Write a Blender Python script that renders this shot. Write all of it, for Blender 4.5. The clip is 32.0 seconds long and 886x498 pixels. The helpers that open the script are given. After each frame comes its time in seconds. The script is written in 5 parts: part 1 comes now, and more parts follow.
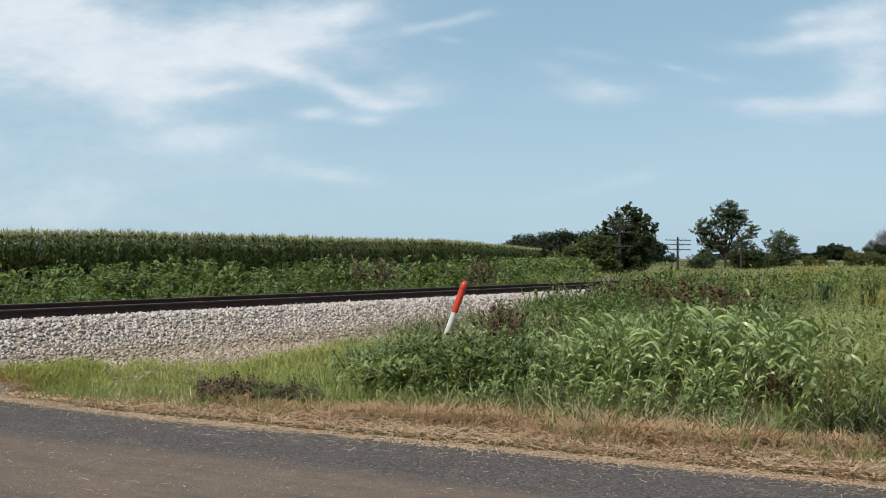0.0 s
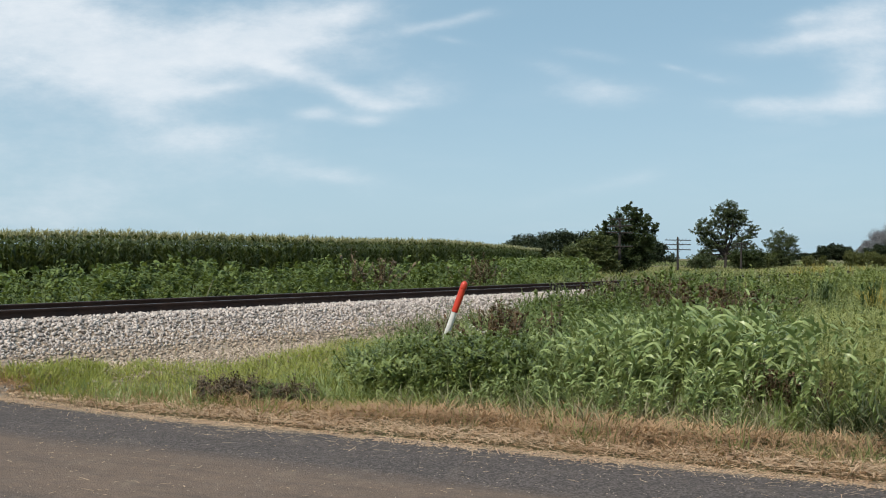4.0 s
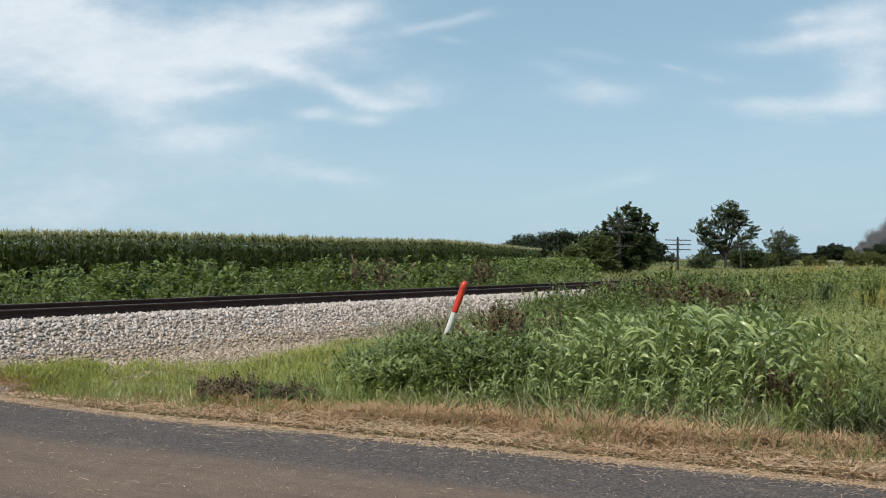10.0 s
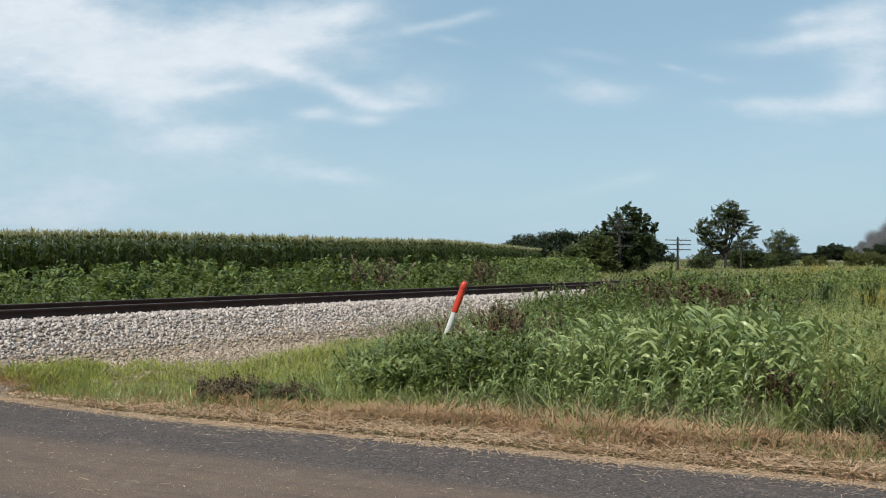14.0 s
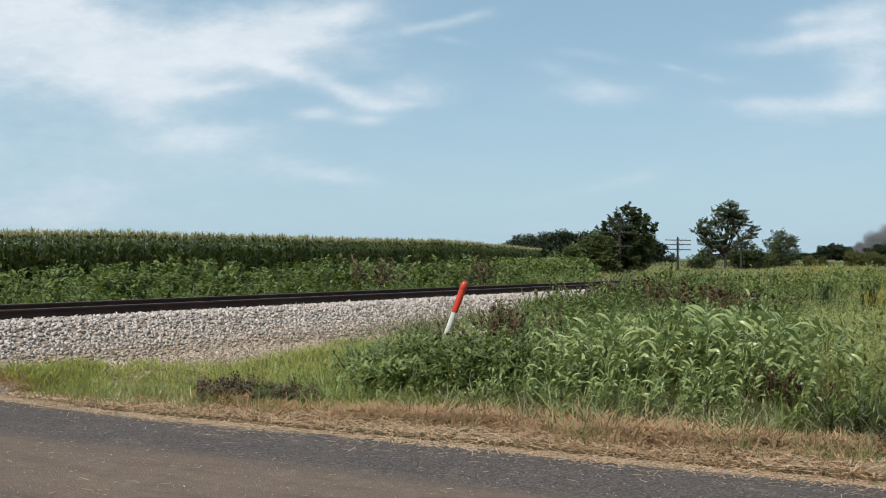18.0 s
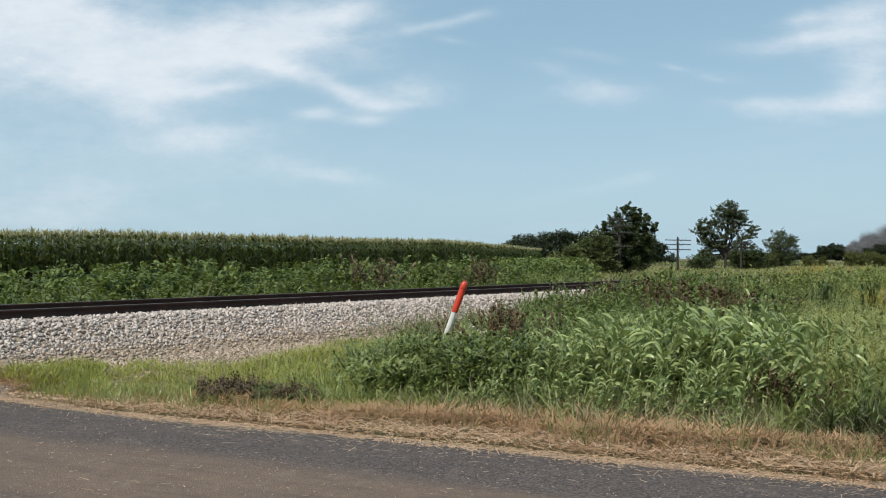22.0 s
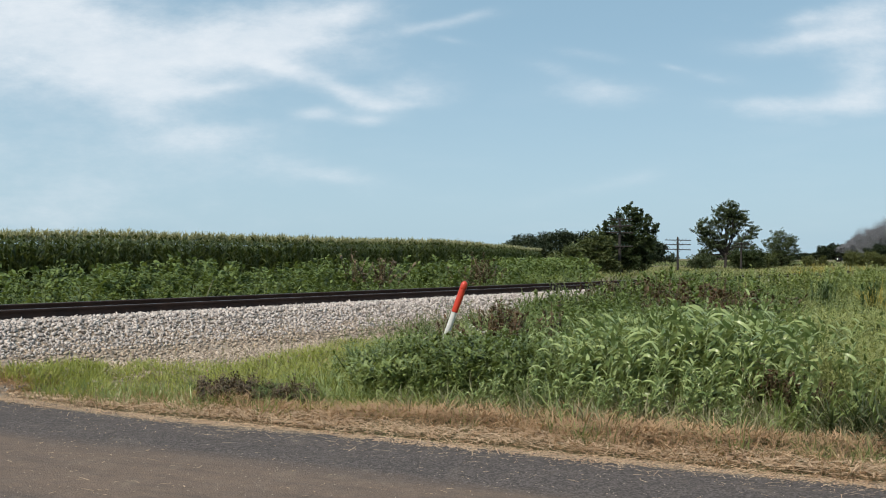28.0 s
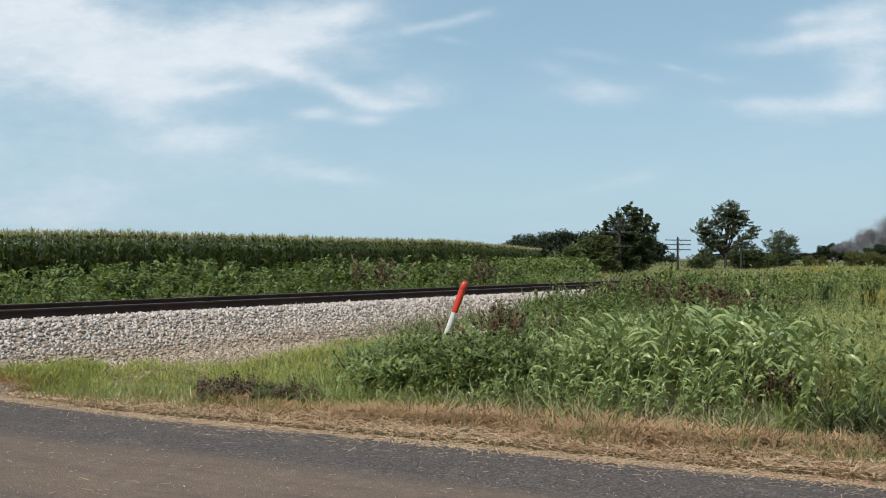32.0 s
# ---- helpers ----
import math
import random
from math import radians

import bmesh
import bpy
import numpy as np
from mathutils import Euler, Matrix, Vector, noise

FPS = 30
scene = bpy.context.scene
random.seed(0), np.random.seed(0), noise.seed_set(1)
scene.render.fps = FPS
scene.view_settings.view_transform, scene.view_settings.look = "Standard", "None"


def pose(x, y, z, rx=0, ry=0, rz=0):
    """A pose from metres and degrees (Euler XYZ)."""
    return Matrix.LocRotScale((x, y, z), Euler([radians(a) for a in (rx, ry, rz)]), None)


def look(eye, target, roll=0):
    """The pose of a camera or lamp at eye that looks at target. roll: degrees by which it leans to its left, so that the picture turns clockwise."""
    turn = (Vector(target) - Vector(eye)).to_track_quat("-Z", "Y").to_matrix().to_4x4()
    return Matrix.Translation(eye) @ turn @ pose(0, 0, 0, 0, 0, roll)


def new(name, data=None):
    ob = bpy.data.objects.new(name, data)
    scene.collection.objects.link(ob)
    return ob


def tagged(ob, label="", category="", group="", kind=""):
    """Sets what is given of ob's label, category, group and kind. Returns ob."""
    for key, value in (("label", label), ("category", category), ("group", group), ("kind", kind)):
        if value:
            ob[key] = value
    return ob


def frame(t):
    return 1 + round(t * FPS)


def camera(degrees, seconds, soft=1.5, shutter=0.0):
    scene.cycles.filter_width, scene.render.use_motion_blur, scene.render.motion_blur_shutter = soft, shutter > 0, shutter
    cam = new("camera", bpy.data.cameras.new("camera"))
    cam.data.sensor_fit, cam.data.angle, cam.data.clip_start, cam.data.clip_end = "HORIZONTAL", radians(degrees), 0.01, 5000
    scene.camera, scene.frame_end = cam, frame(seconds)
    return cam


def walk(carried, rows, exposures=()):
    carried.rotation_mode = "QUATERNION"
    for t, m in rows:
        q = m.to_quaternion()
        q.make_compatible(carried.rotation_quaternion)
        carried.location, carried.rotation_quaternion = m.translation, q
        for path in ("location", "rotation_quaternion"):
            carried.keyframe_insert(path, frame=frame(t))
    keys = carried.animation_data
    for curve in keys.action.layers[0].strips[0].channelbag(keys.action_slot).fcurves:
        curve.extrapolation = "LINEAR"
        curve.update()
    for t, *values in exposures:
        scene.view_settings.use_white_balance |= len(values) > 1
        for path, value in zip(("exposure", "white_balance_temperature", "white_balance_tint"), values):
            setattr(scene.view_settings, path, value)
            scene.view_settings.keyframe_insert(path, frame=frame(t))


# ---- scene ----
# Camera: a tripod beside a country road, looking across it at a railway bend.
EYE = (0.0, 0.0, 1.6)
cam = camera(55.2, 32.0, soft=1.0)
walk(cam, [(0.0, look(EYE, (0.0, 100.0, 2.73))), (32.0, look(EYE, (0.0, 100.0, 2.73)))])

# ---- light ----
SUN_TO = Vector((-0.48, -0.62, 0.95)).normalized()
scene.view_settings.exposure = 0.0
sun = new("sun", bpy.data.lights.new("sun", "SUN"))
sun.data.energy, sun.data.angle, sun.data.color = 4.4, radians(0.6), (1.0, 0.93, 0.82)
sun.matrix_world = look(SUN_TO * 50, (0, 0, 0))


class Nodes:
    """Short names for building a node tree."""

    def __init__(self, tree):
        self.tree = tree
        tree.nodes.clear()

    def add(self, kind):
        return self.tree.nodes.new(kind)

    def put(self, socket, value):
        if isinstance(value, bpy.types.NodeSocket):
            self.tree.links.new(value, socket)
        elif value is not None:
            socket.default_value = value

    def math(self, op, a, b=0.5, clamp=False):
        n = self.add("ShaderNodeMath")
        n.operation, n.use_clamp = op, clamp
        self.put(n.inputs[0], a), self.put(n.inputs[1], b)
        return n.outputs[0]

    def mix(self, fac, a, b, blend="MIX"):
        n = self.add("ShaderNodeMix")
        n.data_type, n.blend_type = "RGBA", blend
        self.put(n.inputs[0], fac), self.put(n.inputs[6], a), self.put(n.inputs[7], b)
        return n.outputs[2]

    def noise(self, vector, scale, detail=3.0, rough=0.55):
        n = self.add("ShaderNodeTexNoise")
        self.put(n.inputs["Vector"], vector)
        n.inputs["Scale"].default_value, n.inputs["Detail"].default_value = scale, detail
        n.inputs["Roughness"].default_value = rough
        return n.outputs[0]

    def ramp(self, fac, lo, hi):
        n = self.add("ShaderNodeMapRange")
        n.interpolation_type = "SMOOTHSTEP"
        self.put(n.inputs[0], fac)
        n.inputs[1].default_value, n.inputs[2].default_value = lo, hi
        return n.outputs[0]


def c4(c):
    return (c[0], c[1], c[2], 1.0)


def make_world():
    world = bpy.data.worlds.new("summer_sky")
    scene.world = world
    world.use_nodes = True
    k = Nodes(world.node_tree)
    sky = k.add("ShaderNodeTexSky")
    sky.sky_type, sky.sun_disc = "NISHITA", False
    sky.sun_elevation = math.asin(SUN_TO.z)
    sky.sun_rotation = math.atan2(SUN_TO.x, SUN_TO.y)
    sky.air_density, sky.dust_density, sky.ozone_density = 1.0, 1.6, 1.0
    way = k.add("ShaderNodeTexCoord").outputs["Generated"]
    sep = k.add("ShaderNodeSeparateXYZ")
    k.put(sep.inputs[0], way)
    x, y, z = sep.outputs
    front = k.math("MAXIMUM", y, 0.05)
    u, v = k.math("DIVIDE", x, front), k.math("DIVIDE", z, front)
    ahead = k.ramp(y, 0.1, 0.4)
    # high thin cloud layer over the whole dome
    up = k.math("ADD", k.math("MAXIMUM", z, 0.0), 0.12)
    plane = k.add("ShaderNodeCombineXYZ")
    k.put(plane.inputs[0], k.math("DIVIDE", x, up)), k.put(plane.inputs[1], k.math("DIVIDE", y, up))
    layer = k.ramp(k.noise(plane.outputs[0], 0.9, 7.0, 0.6), 0.45, 0.85)
    streak = k.add("ShaderNodeCombineXYZ")
    k.put(streak.inputs[0], k.math("MULTIPLY", u, 0.45)), k.put(streak.inputs[1], v)
    fine = k.noise(streak.outputs[0], 17.0, 9.0, 0.66)
    warp = k.math("SUBTRACT", k.noise(streak.outputs[0], 7.0, 5.0, 0.6), 0.5)
    warp2 = k.math("SUBTRACT", k.noise(streak.outputs[0], 9.0, 5.0, 0.6), 0.47)
    total = None
    for cu, cv, ru, rv, turn, amount in CLOUDS:
        a = k.math("ADD", k.math("SUBTRACT", u, cu), k.math("MULTIPLY", warp, min(0.13, ru * 1.3)))
        b = k.math("ADD", k.math("SUBTRACT", v, cv), k.math("MULTIPLY", warp2, min(0.07, rv * 2.4)))
        c, s = math.cos(radians(turn)), math.sin(radians(turn))
        aa = k.math("ADD", k.math("MULTIPLY", a, c / ru), k.math("MULTIPLY", b, s / ru))
        bb = k.math("SUBTRACT", k.math("MULTIPLY", b, c / rv), k.math("MULTIPLY", a, s / rv))
        r2 = k.math("ADD", k.math("MULTIPLY", aa, aa), k.math("MULTIPLY", bb, bb))
        m = k.math("MULTIPLY", k.math("POWER", 2.718, k.math("MULTIPLY", r2, -0.9)), amount)
        total = m if total is None else k.math("ADD", total, m)
    torn = k.math("ADD", total, k.math("MULTIPLY", k.math("SUBTRACT", fine, 0.55), 1.25))
    soft = k.math("MULTIPLY", k.math("MINIMUM", total, 0.9), k.ramp(fine, 0.1, 0.9))
    wisps = k.math("MULTIPLY", k.math("MINIMUM", k.math("ADD", k.math("MULTIPLY", k.ramp(torn, 0.0, 1.2), 0.54), k.math("MULTIPLY", soft, 0.52)), 0.92), ahead)
    cover = k.math("MAXIMUM", wisps, k.math("MULTIPLY", layer, k.math("SUBTRACT", 0.5, k.math("MULTIPLY", ahead, 0.42))), True)
    pale = k.mix(0.55, sky.outputs[0], c4((4.9, 7.9, 9.9)))
    haze = k.mix(k.math("MULTIPLY", k.math("SUBTRACT", 1.0, k.ramp(z, 0.0, 0.30)), 0.55), pale, c4((6.1, 8.2, 9.5)))
    col = k.mix(cover, haze, c4((9.9, 10.5, 11.1)))
    bg = k.add("ShaderNodeBackground")
    k.put(bg.inputs[0], col)
    bg.inputs[1].default_value = 0.085
    out = k.add("ShaderNodeOutputWorld")
    k.put(out.inputs[0], bg.outputs[0])


# bearing, height, two radii, turn in degrees, thickness
CLOUDS = [
    (-0.463, 0.272, 0.16, 0.0533, -8, 0.92), (-0.496, 0.299, 0.12, 0.0533, 0, 0.35), (-0.403, 0.219, 0.1, 0.0253, -12, 0.62), (-0.343, 0.2, 0.0567, 0.0133, -6, 0.4), (-0.356, 0.172, 0.0567, 0.02, -8, 0.34), (-0.229, 0.265, 0.1133, 0.0387, 6, 0.72),
    (-0.176, 0.282, 0.0933, 0.032, 8, 0.42), (-0.303, 0.249, 0.1, 0.0213, 4, 0.4), (-0.129, 0.249, 0.1, 0.03, 0, 0.28), (-0.123, 0.289, 0.0533, 0.0133, 12, 0.36), (-0.209, 0.232, 0.0347, 0.008, -22, 0.42), (-0.149, 0.211, 0.0533, 0.0113, -22, 0.42),
    (-0.096, 0.188, 0.0413, 0.0113, -22, 0.4), (-0.046, 0.197, 0.0633, 0.0173, 6, 0.52), (-0.063, 0.181, 0.044, 0.0073, 4, 0.4), (-0.148, 0.171, 0.0253, 0.0073, 0, 0.56), (-0.095, 0.163, 0.024, 0.006, 0, 0.52), (-0.266, 0.202, 0.0367, 0.006, 6, 0.36),
    (-0.279, 0.142, 0.08, 0.016, 4, 0.46), (-0.203, 0.115, 0.1067, 0.018, -14, 0.36), (-0.123, 0.097, 0.05, 0.0093, -6, 0.34), (-0.003, 0.277, 0.0567, 0.006, 11, 0.34), (0.041, 0.291, 0.0213, 0.0053, 14, 0.32), (0.011, 0.259, 0.0253, 0.004, -10, 0.3),
    (0.187, 0.197, 0.06, 0.0133, -3, 0.48), (0.124, 0.225, 0.0293, 0.0093, -12, 0.38), (0.171, 0.241, 0.0347, 0.0053, -8, 0.26), (0.317, 0.213, 0.0307, 0.0073, -6, 0.52), (0.274, 0.226, 0.0173, 0.004, -12, 0.34), (0.361, 0.183, 0.0533, 0.008, 0, 0.48),
    (0.444, 0.184, 0.08, 0.012, 2, 0.46), (0.507, 0.205, 0.04, 0.028, 10, 0.5), (0.511, 0.239, 0.05, 0.028, 10, 0.42), (0.504, 0.291, 0.0567, 0.024, 8, 0.7), (0.477, 0.262, 0.0733, 0.012, 6, 0.46), (0.411, 0.26, 0.0427, 0.008, 10, 0.38),
    (0.431, 0.285, 0.032, 0.0093, 10, 0.38), (0.354, 0.249, 0.0413, 0.0107, -4, 0.3), (0.397, 0.167, 0.0633, 0.008, -4, 0.3), (0.177, 0.085, 0.0867, 0.01, 14, 0.28), (-0.483, 0.132, 0.1867, 0.0867, 0, 0.3), (-0.456, 0.059, 0.2267, 0.04, 0, 0.24)]
make_world()


# ---- materials ----
def material(name, colour, other=None, rough=0.8, metal=0.0, scale=6.0, fine=60.0, bump=0.3, spread=0.5, islands=0.0, per_object=0.0, leaf=0.0, spec=0.3, depth=0.01):
    """Two colours mixed by coarse and fine noise, with bump; islands or objects vary in shade."""
    m = bpy.data.materials.new(name)
    m.use_nodes = True
    k = Nodes(m.node_tree)
    where = k.add("ShaderNodeTexCoord").outputs["Object"]
    if other is None:
        other = tuple(c * 0.6 for c in colour)
    coarse, grain = k.noise(where, scale, 4.0), k.noise(where, fine, 3.0, 0.65)
    both = k.math("ADD", k.math("MULTIPLY", coarse, 0.6), k.math("MULTIPLY", grain, 0.4))
    fac = k.ramp(both, 0.5 - spread * 0.5, 0.5 + spread * 0.5)
    if islands:
        rnd = k.add("ShaderNodeNewGeometry").outputs["Random Per Island"]
        fac = k.math("ADD", k.math("MULTIPLY", fac, 1.0 - islands), k.math("MULTIPLY", rnd, islands))
    if per_object:
        rnd = k.add("ShaderNodeObjectInfo").outputs["Random"]
        fac = k.math("ADD", k.math("MULTIPLY", fac, 1.0 - per_object), k.math("MULTIPLY", rnd, per_object))
    col = k.mix(fac, c4(colour), c4(other))
    b = k.add("ShaderNodeBsdfPrincipled")
    k.put(b.inputs["Base Color"], col)
    k.put(b.inputs["Roughness"], k.math("ADD", k.math("MULTIPLY", grain, 0.2), rough - 0.1))
    b.inputs["Metallic"].default_value = metal
    b.inputs["Specular IOR Level"].default_value = spec
    if bump:
        n = k.add("ShaderNodeBump")
        n.inputs["Strength"].default_value, n.inputs["Distance"].default_value = bump, depth
        k.put(n.inputs["Height"], both), k.put(b.inputs["Normal"], n.outputs[0])
    last = b.outputs[0]
    if leaf:
        t = k.add("ShaderNodeBsdfTranslucent")
        k.put(t.inputs[0], k.mix(0.5, col, c4((colour[0] * 1.6, colour[1] * 1.5, colour[2] * 0.7))))
        s = k.add("ShaderNodeMixShader")
        s.inputs[0].default_value = leaf
        k.put(s.inputs[1], last), k.put(s.inputs[2], t.outputs[0])
        last = s.outputs[0]
    out = k.add("ShaderNodeOutputMaterial")
    k.put(out.inputs[0], last)
    return m


def glow(name, colour, power):
    m = bpy.data.materials.new(name)
    m.use_nodes = True
    k = Nodes(m.node_tree)
    e = k.add("ShaderNodeEmission")
    e.inputs[0].default_value, e.inputs[1].default_value = c4(colour), power
    out = k.add("ShaderNodeOutputMaterial")
    k.put(out.inputs[0], e.outputs[0])
    return m


def road_material():
    """Worn chip seal: dark outer wheel path, dusty brown middle, fine chips."""
    m = bpy.data.materials.new("worn_chip_seal")
    m.use_nodes = True
    k = Nodes(m.node_tree)
    where = k.add("ShaderNodeTexCoord").outputs["Object"]
    sep = k.add("ShaderNodeSeparateXYZ")
    k.put(sep.inputs[0], where)
    long_map = k.add("ShaderNodeMapping")
    k.put(long_map.inputs[0], where)
    long_map.inputs[3].default_value = (0.25, 1.6, 1.0)
    drift = k.math("SUBTRACT", k.noise(long_map.outputs[0], 1.2, 5.0, 0.65), 0.5)
    across = k.math("ADD", sep.outputs[1], k.math("MULTIPLY", drift, 0.7))
    dusty = k.math("MULTIPLY", k.ramp(across, 1.05, 1.55), k.math("SUBTRACT", 1.0, k.ramp(across, 2.5, 3.0)))
    dusty2 = k.math("MULTIPLY", k.ramp(across, 4.0, 4.5), k.math("SUBTRACT", 1.0, k.ramp(across, 5.3, 5.7)))
    dust = k.math("MULTIPLY", k.math("MAXIMUM", dusty, dusty2), k.math("ADD", 0.15, k.math("ADD", k.noise(where, 9.0, 4.0), k.math("MULTIPLY", k.noise(long_map.outputs[0], 2.5, 5.0, 0.7), 0.8))))
    edge = k.math("SUBTRACT", 1.0, k.ramp(k.math("ADD", across, k.math("MULTIPLY", drift, 0.5)), 0.0, 0.16))
    cells = k.add("ShaderNodeTexVoronoi")
    k.put(cells.inputs["Vector"], where)
    cells.inputs["Scale"].default_value = 72.0
    chip = cells.outputs["Color"]
    bw = k.add("ShaderNodeRGBToBW")
    k.put(bw.inputs[0], chip)
    tone = k.mix(k.ramp(bw.outputs[0], 0.25, 0.9), c4((0.056, 0.048, 0.046)), c4((0.132, 0.113, 0.105)))
    tan = k.mix(k.noise(where, 40.0, 4.0, 0.7), c4((0.075, 0.054, 0.042)), c4((0.232, 0.170, 0.130)))
    col = k.mix(k.math("MULTIPLY", dust, 0.78, True), tone, tan)
    col = k.mix(k.math("MULTIPLY", edge, 0.8), col, k.mix(k.noise(where, 60.0, 4.0, 0.7), c4((0.13, 0.10, 0.075)), c4((0.36, 0.28, 0.20))))
    worn = k.mix(k.math("MULTIPLY", k.ramp(k.noise(long_map.outputs[0], 4.0, 6.0, 0.7), 0.45, 0.75), 0.45), col, c4((0.055, 0.050, 0.048)))
    worn = k.mix(k.math("MULTIPLY", k.ramp(k.noise(where, 3.0, 7.0, 0.75), 0.5, 0.8), 0.4), worn, c4((0.25, 0.20, 0.155)))
    b = k.add("ShaderNodeBsdfPrincipled")
    k.put(b.inputs["Base Color"], worn)
    b.inputs["Roughness"].default_value, b.inputs["Specular IOR Level"].default_value = 0.92, 0.12
    n = k.add("ShaderNodeBump")
    n.inputs["Strength"].default_value, n.inputs["Distance"].default_value = 0.6, 0.008
    k.put(n.inputs["Height"], cells.outputs["Distance"]), k.put(b.inputs["Normal"], n.outputs[0])
    out = k.add("ShaderNodeOutputMaterial")
    k.put(out.inputs[0], b.outputs[0])
    return m


ROAD = road_material()
SOIL = material("grassy_soil", (0.17, 0.135, 0.075), (0.105, 0.105, 0.045), 0.95, scale=0.9, fine=25, bump=0.6)
DUST = material("gravel_dust", (0.38, 0.315, 0.25), (0.17, 0.135, 0.105), 0.95, scale=9, fine=55, bump=1.0, depth=0.03)
STONE = material("limestone_ballast", (0.67, 0.590, 0.535), (0.195, 0.165, 0.150), 0.9, scale=30, fine=160, bump=0.5, islands=0.75)
DUSTY = material("tan_dusty_stone", (0.54, 0.440, 0.345), (0.17, 0.128, 0.098), 0.95, scale=30, fine=160, bump=0, islands=0.8)
GRIT = material("tan_road_grit", (0.36, 0.30, 0.24), (0.16, 0.13, 0.11), 0.9, scale=30, fine=160, bump=0, islands=0.8)
RUST = material("rusty_rail_steel", (0.060, 0.034, 0.026), (0.028, 0.019, 0.017), 0.75, metal=0.2, scale=3, fine=90, bump=0.3)
POLISH = material("worn_rail_top", (0.24, 0.22, 0.21), (0.12, 0.10, 0.09), 0.35, metal=0.9, scale=2, fine=40, bump=0.05)
TIE = material("creosoted_oak", (0.07, 0.052, 0.04), (0.13, 0.105, 0.085), 0.9, scale=5, fine=50, bump=0.7, per_object=0.4)
CORN = material("corn_leaf", (0.138, 0.170, 0.056), (0.025, 0.040, 0.011), 0.5, scale=0.5, fine=9, bump=0, islands=0.65, leaf=0.22, spec=0.3)
TASSEL = material("corn_tassel", (0.40, 0.38, 0.25), (0.23, 0.245, 0.135), 0.7, scale=0.5, fine=9, bump=0, islands=0.6, leaf=0.3)
WEED = material("ragweed_leaf", (0.200, 0.258, 0.078), (0.034, 0.057, 0.014), 0.58, scale=0.5, fine=2.2, bump=0, islands=0.55, leaf=0.25, spec=0.28)
WEED_DARK = material("deep_green_weed_leaf", (0.180, 0.225, 0.060), (0.040, 0.063, 0.017), 0.45, scale=0.8, fine=5, bump=0, islands=0.65, leaf=0.2, spec=0.4)
WEED_BROWN = material("dry_brown_weed", (0.130, 0.066, 0.038), (0.055, 0.058, 0.025), 0.7, scale=0.8, fine=8, bump=0, islands=0.65, leaf=0.15)
GRASS = material("meadow_grass", (0.320, 0.370, 0.145), (0.115, 0.160, 0.050), 0.45, scale=0.6, fine=3, bump=0, islands=0.6, leaf=0.28, spec=0.45)
LAWN = material("short_verge_grass", (0.395, 0.400, 0.125), (0.190, 0.235, 0.066), 0.55, scale=0.7, fine=5, bump=0, islands=0.55, leaf=0.4)
PALE = material("pale_seeding_grass", (0.395, 0.405, 0.160), (0.165, 0.205, 0.068), 0.5, scale=0.5, fine=4, bump=0, islands=0.65, leaf=0.24)
CLUMP = material("drooping_grass_leaf", (0.085, 0.110, 0.045), (0.028, 0.040, 0.017), 0.45, scale=3, fine=20, bump=0, islands=0.6, leaf=0.2)
BROAD = material("broad_grass_leaf", (0.345, 0.405, 0.168), (0.070, 0.114, 0.029), 0.38, scale=4, fine=30, bump=0, islands=0.72, leaf=0.2, spec=0.45)
HAY = material("dry_brown_hay", (0.57, 0.385, 0.225), (0.205, 0.122, 0.068), 0.75, scale=1.6, fine=8, bump=0, islands=0.62, leaf=0.1)
STRAW = material("pale_straw", (0.70, 0.53, 0.36), (0.36, 0.232, 0.145), 0.7, scale=0.8, fine=8, bump=0, islands=0.7, leaf=0.1)
CHAFF = material("tan_chaff", (0.56, 0.395, 0.265), (0.25, 0.160, 0.108), 0.9, scale=2, fine=30, bump=0, islands=0.75)
PETAL = material("white_petal", (0.78, 0.77, 0.70), (0.62, 0.60, 0.52), 0.6, scale=9, fine=60, bump=0, islands=0.5, leaf=0.2)
FOXTAIL = material("nodding_foxtail_head", (0.185, 0.200, 0.098), (0.100, 0.115, 0.052), 0.7, scale=4, fine=40, bump=0, islands=0.6, leaf=0.2)
WITHERED = material("withered_weed_leaf", (0.205, 0.138, 0.090), (0.050, 0.048, 0.026), 0.75, scale=2, fine=14, bump=0, islands=0.7, leaf=0.1)
SEED = material("seed_head", (0.30, 0.26, 0.17), (0.17, 0.18, 0.09), 0.7, scale=3, fine=20, bump=0, islands=0.6, leaf=0.2)
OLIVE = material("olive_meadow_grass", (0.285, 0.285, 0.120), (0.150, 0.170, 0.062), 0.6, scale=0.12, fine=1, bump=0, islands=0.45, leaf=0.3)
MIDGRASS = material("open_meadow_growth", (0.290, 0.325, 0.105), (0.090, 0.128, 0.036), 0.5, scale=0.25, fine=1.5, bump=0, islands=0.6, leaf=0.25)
GOLD = material("goldenrod_flower", (0.42, 0.33, 0.065), (0.19, 0.195, 0.055), 0.6, scale=3, fine=20, bump=0, islands=0.7, leaf=0.2)
MILKWEED = material("grey_green_milkweed_leaf", (0.130, 0.175, 0.066), (0.050, 0.076, 0.028), 0.6, scale=2, fine=12, bump=0, islands=0.6, leaf=0.2)
TREE_LEAF = material("tree_leaf", (0.068, 0.090, 0.032), (0.024, 0.040, 0.015), 0.5, scale=0.3, fine=3, bump=0, islands=0.6, leaf=0.25)
BUSH_LEAF = material("bush_leaf", (0.140, 0.160, 0.062), (0.050, 0.070, 0.025), 0.5, scale=0.4, fine=3, bump=0, islands=0.6, leaf=0.22)
